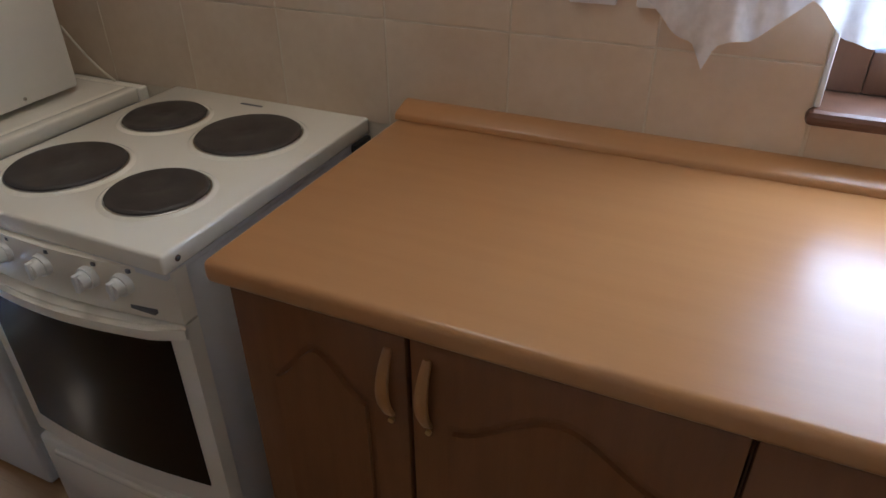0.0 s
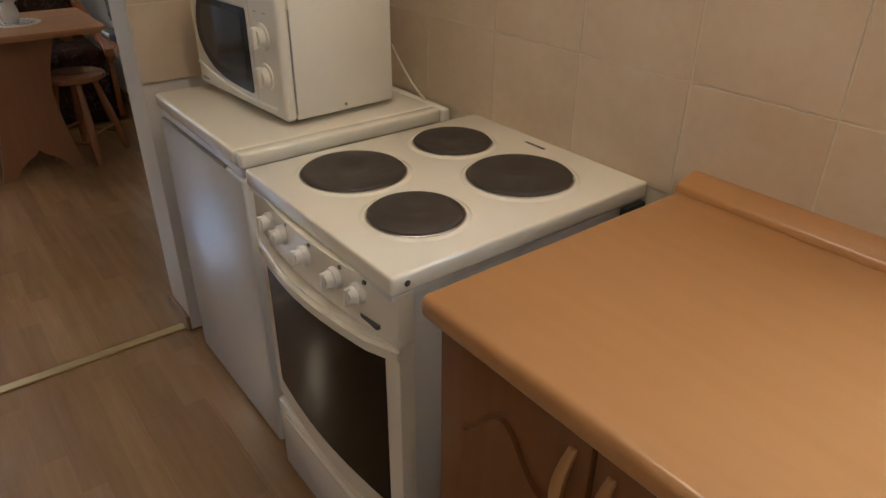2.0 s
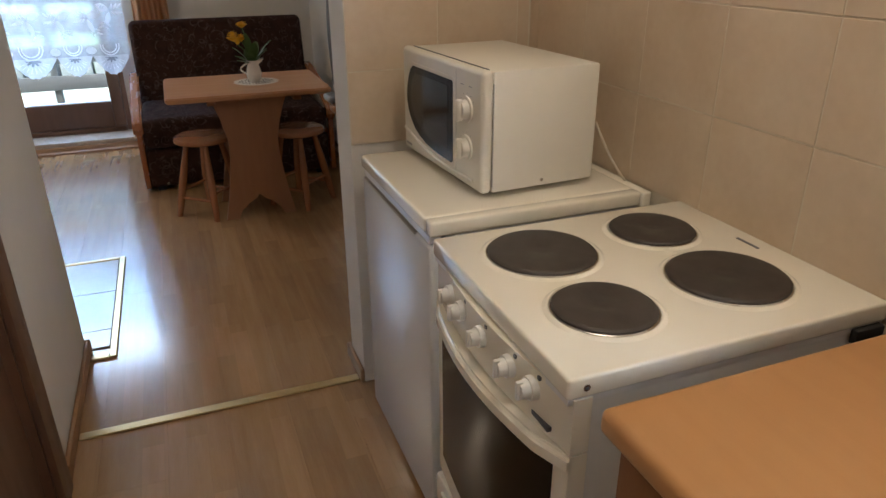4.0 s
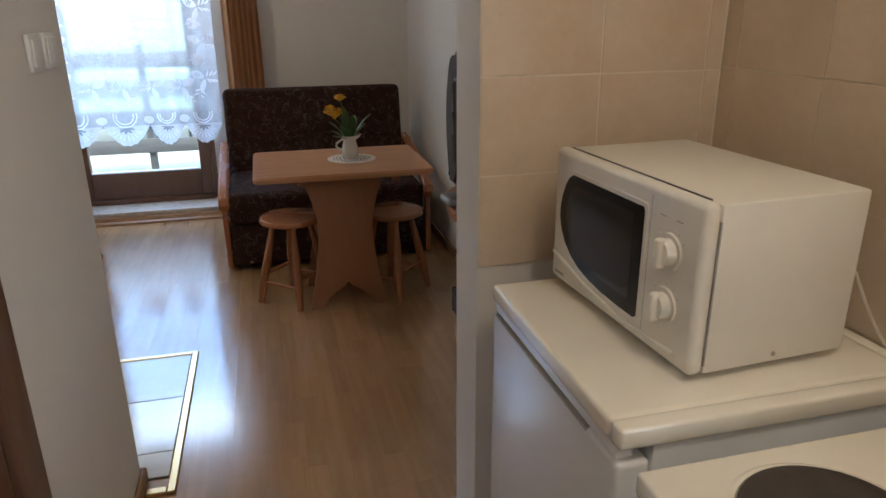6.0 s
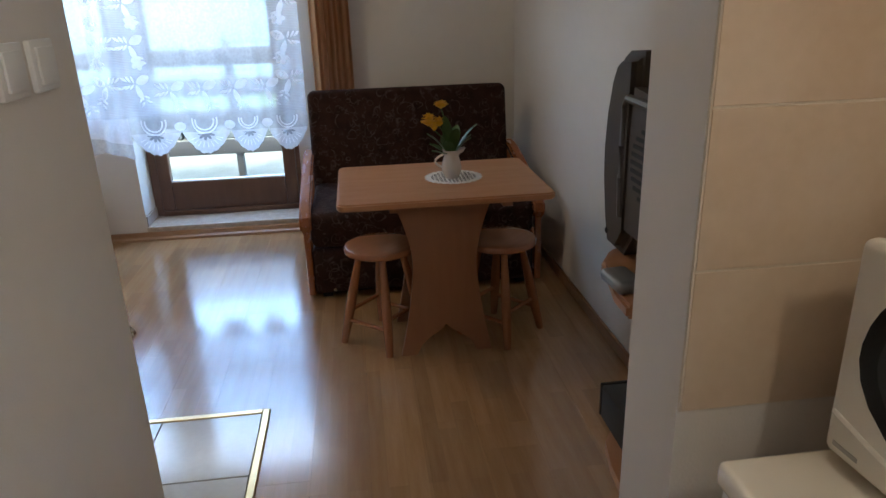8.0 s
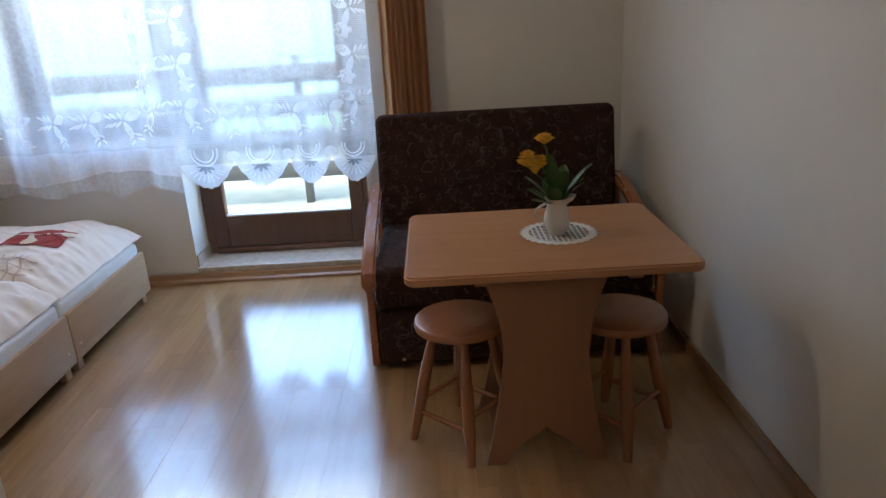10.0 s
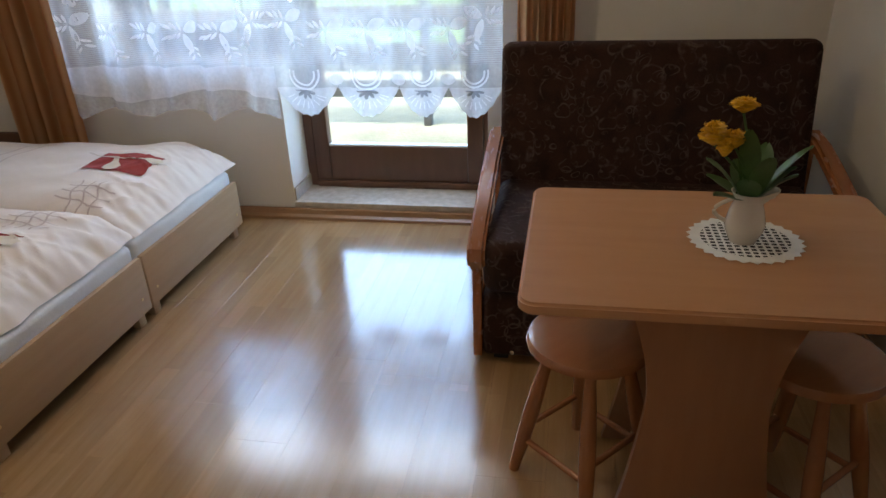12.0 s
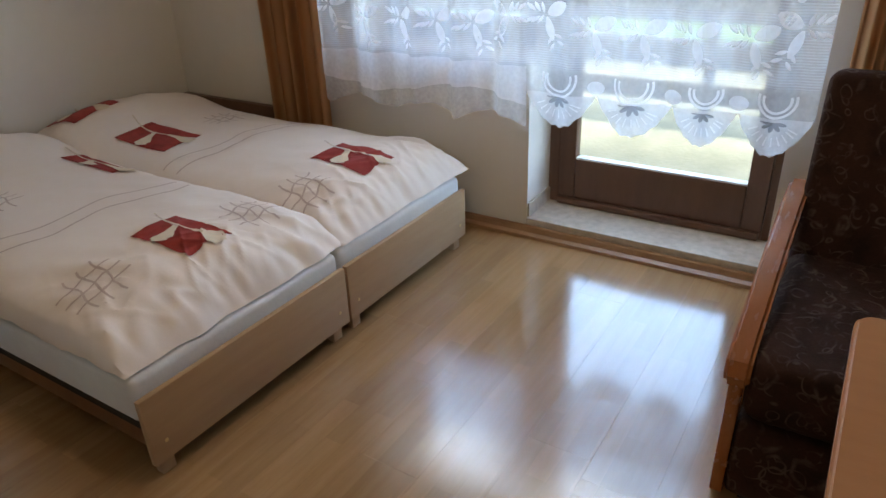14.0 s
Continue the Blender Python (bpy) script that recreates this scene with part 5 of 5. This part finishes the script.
drape(0.750, 0.995, 0.10, "tan striped curtain drawn aside beside the balcony door")
drape(-1.815, -1.43, 0.10, "tan curtain drawn aside behind the beds")
rod_ = thing("curtain_rail", (-4.93, -0.4, 2.36), "white ceiling rail carrying the curtains", "curtain rail")
part("rail", box(-0.03, -1.6, -0.02, 0.03, 1.6, 0.0, 0.004), "white", rod_)
for y in (-1.3, 0, 1.3):
    part("bracket", box(-0.012, y - 0.015, 0.0, 0.012, y + 0.015, 0.14), "white", rod_)


def cafe_curtain():
    c = thing("kitchen_net_curtain", (1.10, NORTH - 0.04, 1.4), "short white lace curtain before the kitchen window", "curtain")
    hem = [(0.40, 1.16), (0.462, 1.154), (0.50, 1.118), (0.535, 1.098), (0.557, 1.052), (0.572, 1.094), (0.62, 1.112), (0.656, 1.137), (0.692, 1.172), (0.71, 1.160),
           (0.74, 1.128), (0.78, 1.112), (0.83, 1.118), (0.88, 1.165), (0.93, 1.122), (0.98, 1.112), (1.03, 1.122), (1.08, 1.165), (1.18, 1.112), (1.28, 1.165), (1.38, 1.112), (1.48, 1.165), (1.58, 1.112), (1.75, 1.16)]

    def low(x):
        for (a, za), (b, zb) in zip(hem, hem[1:]):
            if x <= b:
                return za + (zb - za) * (x - a) / (b - a)
        return 1.16
    bm = bmesh.new()
    sheet(bm, 200, 24, lambda u, v: (0.42 + 1.30 * u - 1.10, 0.012 * math.sin(u * 70 + 0.8 * v) + 0.006 * math.sin(u * 150 + 2 * v) - 0.02 * (1 - v), low(0.42 + 1.30 * u) + (1.72 - low(0.42 + 1.30 * u)) * v - 1.4))
    part("net", bm, "lace_hem", c)
    bm = bmesh.new()
    rod(bm, (-0.75, 0.0, 0.325), (0.72, 0.0, 0.325), 0.006)
    part("curtain_wire", bm, "white", c)
    for x in (-0.72, 0.70):
        part("hook", rod(bmesh.new(), (x, 0.0, 0.325), (x, 0.045, 0.325), 0.004), "white", c)

cafe_curtain()

knob = solid("coat_knob", lathe(bmesh.new(), [(0.008, 0), (0.008, 0.02), (0.018, 0.028), (0.019, 0.04), (0.010, 0.047)], 20), "chrome", "small metal knob on the entrance wall", "knob")
knob.matrix_basis = pose(-1.973, 0.472, 0.76, 0, -90, 0)

# a ceiling lamp in each room
def ceiling_lamp(at):
    cl = thing("ceiling_lamp", at, "plain hanging ceiling lamp with a warm bulb", "ceiling lamp", "ceiling lamps")
    part("rose", lathe(bmesh.new(), [(0.02, -0.03), (0.05, -0.02), (0.055, 0.0)], 24), "white", cl)
    part("cord", rod(bmesh.new(), (0, 0, -0.12), (0, 0, -0.028), 0.004), "white", cl)

ceiling_lamp((-3.5, -0.08, 2.5))
ceiling_lamp((-0.12, 1.50, 2.5))


# ---- floor pieces and wall tiles ----
def boards():
    f = structure("floor", box(WEST, SOUTH, -0.0118, EAST, NORTH, -0.009), "sub", "brown three-strip laminate floor")
    meshes = {}
    random.seed(11)
    W, L = 0.19, 1.285
    row, y = 0, SOUTH
    while y < NORTH - 0.01:
        y1 = min(y + W, NORTH)
        x = WEST - random.uniform(0, L)
        while x < EAST:
            a, b = max(x, WEST), min(x + L, EAST)
            if b - a > 0.03 and not (y1 < 0.39 and a > -1.85):
                key = (round(b - a, 3), round(y1 - y, 3))
                if key not in meshes:
                    bm = bmesh.new()
                    bx(bm, 0.0001, 0.0001, -0.0085, b - a - 0.0001, y1 - y - 0.0001, 0.0, 0.0003, seg=1)
                    meshes[key] = mesh_of("board", bm, "laminate")
                o = new("board", meshes[key])
                o.parent = f
                o.location = (a, y, 0)
            x += L
        y += W

boards()


def entrance_tiles():
    f = structure("floor_entrance", box(-2.848, -1.6, 0.0006, -1.985, 0.576, 0.0022), "fgrout", "pale glossy entrance floor tiles edged with brass")
    S = 0.355
    x = -2.838
    i = 0
    while x < -1.99:
        x1 = min(x + S, -1.987)
        y = 0.575
        while y > -1.55:
            bm = box(0.002, -S + 0.002, 0.0, x1 - x - 0.002, -0.002, 0.005, 0.0012, seg=1)
            o = part("tile", bm, "ftile", f)
            o.location = (x, y, 0.0022)
            y -= S
        x += S
    structure("trim_tiles_side", box(-2.862, 0.576, 0.0006, -1.90, 0.602, 0.011, 0.003), "brass", "brass edging along the entrance tiles")
    structure("trim_tiles_far", box(-2.862, -1.6, 0.0006, -2.838, 0.575, 0.011, 0.003), "brass", "brass edging along the entrance tiles")
    structure("trim_tiles_near", box(-1.930, 0.514, 0.0006, -1.90, 0.575, 0.011, 0.003), "brass", "brass edging along the entrance tiles")

entrance_tiles()


def wall_tiles():
    wn = tagged(new("wall_tiling_north", mesh_of("grout", box(-1.4095, NORTH - 0.006, 0.80, 0.7345, NORTH - 0.0005, 2.0), "grout")), "beige kitchen wall tiles with pale joints", "tiling", kind="structure")
    TW, TH, z0, xg = 0.261, 0.222, 0.847, 0.477
    cache = {}
    def put(parent, w, h, m):
        key = (round(w, 3), round(h, 3))
        if key not in cache:
            cache[key] = mesh_of("tile", box(0.0018, -0.0018, 0.0018, w - 0.0018, 0.0, h - 0.0018, 0.0006, seg=1), "tile")
        o = new("tile", cache[key])
        o.parent = parent
        o.matrix_basis = m
    for j in range(5):
        z = z0 + TH * j
        for i in range(-8, 2):
            a, b = max(xg + TW * i, -1.403), min(xg + TW * (i + 1), 0.734)
            if b - a > 0.02:
                put(wn, b - a, TH, pose(a, NORTH - 0.006, z))
    wb = tagged(new("wall_tiling_below", mesh_of("grout", box(0.7350, NORTH - 0.006, 0.80, EAST, NORTH - 0.0005, 0.975), "grout")), "beige kitchen wall tiles below the window", "tiling", kind="structure")
    for i in range(1, 7):
        a, b = max(xg + TW * i, 0.736), min(xg + TW * (i + 1), EAST)
        if b - a > 0.02:
            put(wb, b - a, 0.127, pose(a, NORTH - 0.006, z0))
    wp = tagged(new("wall_tiling_partition", mesh_of("grout", box(-1.4098, 1.4255, 0.852, -1.4040, NORTH - 0.007, 1.99), "grout")), "beige wall tiles on the kitchen side of the partition", "tiling", kind="structure")
    for j in range(5 + 1):
        z = 0.8525 + 0.2160 * j
        for a, b in ((1.426, 1.705), (1.705, 1.966), (1.966, 2.007)):
            o_w = b - a
            put(wp, o_w, min(0.2160, 1.99 - z), pose(-1.404, a, z, 0, 0, 90))

wall_tiles()
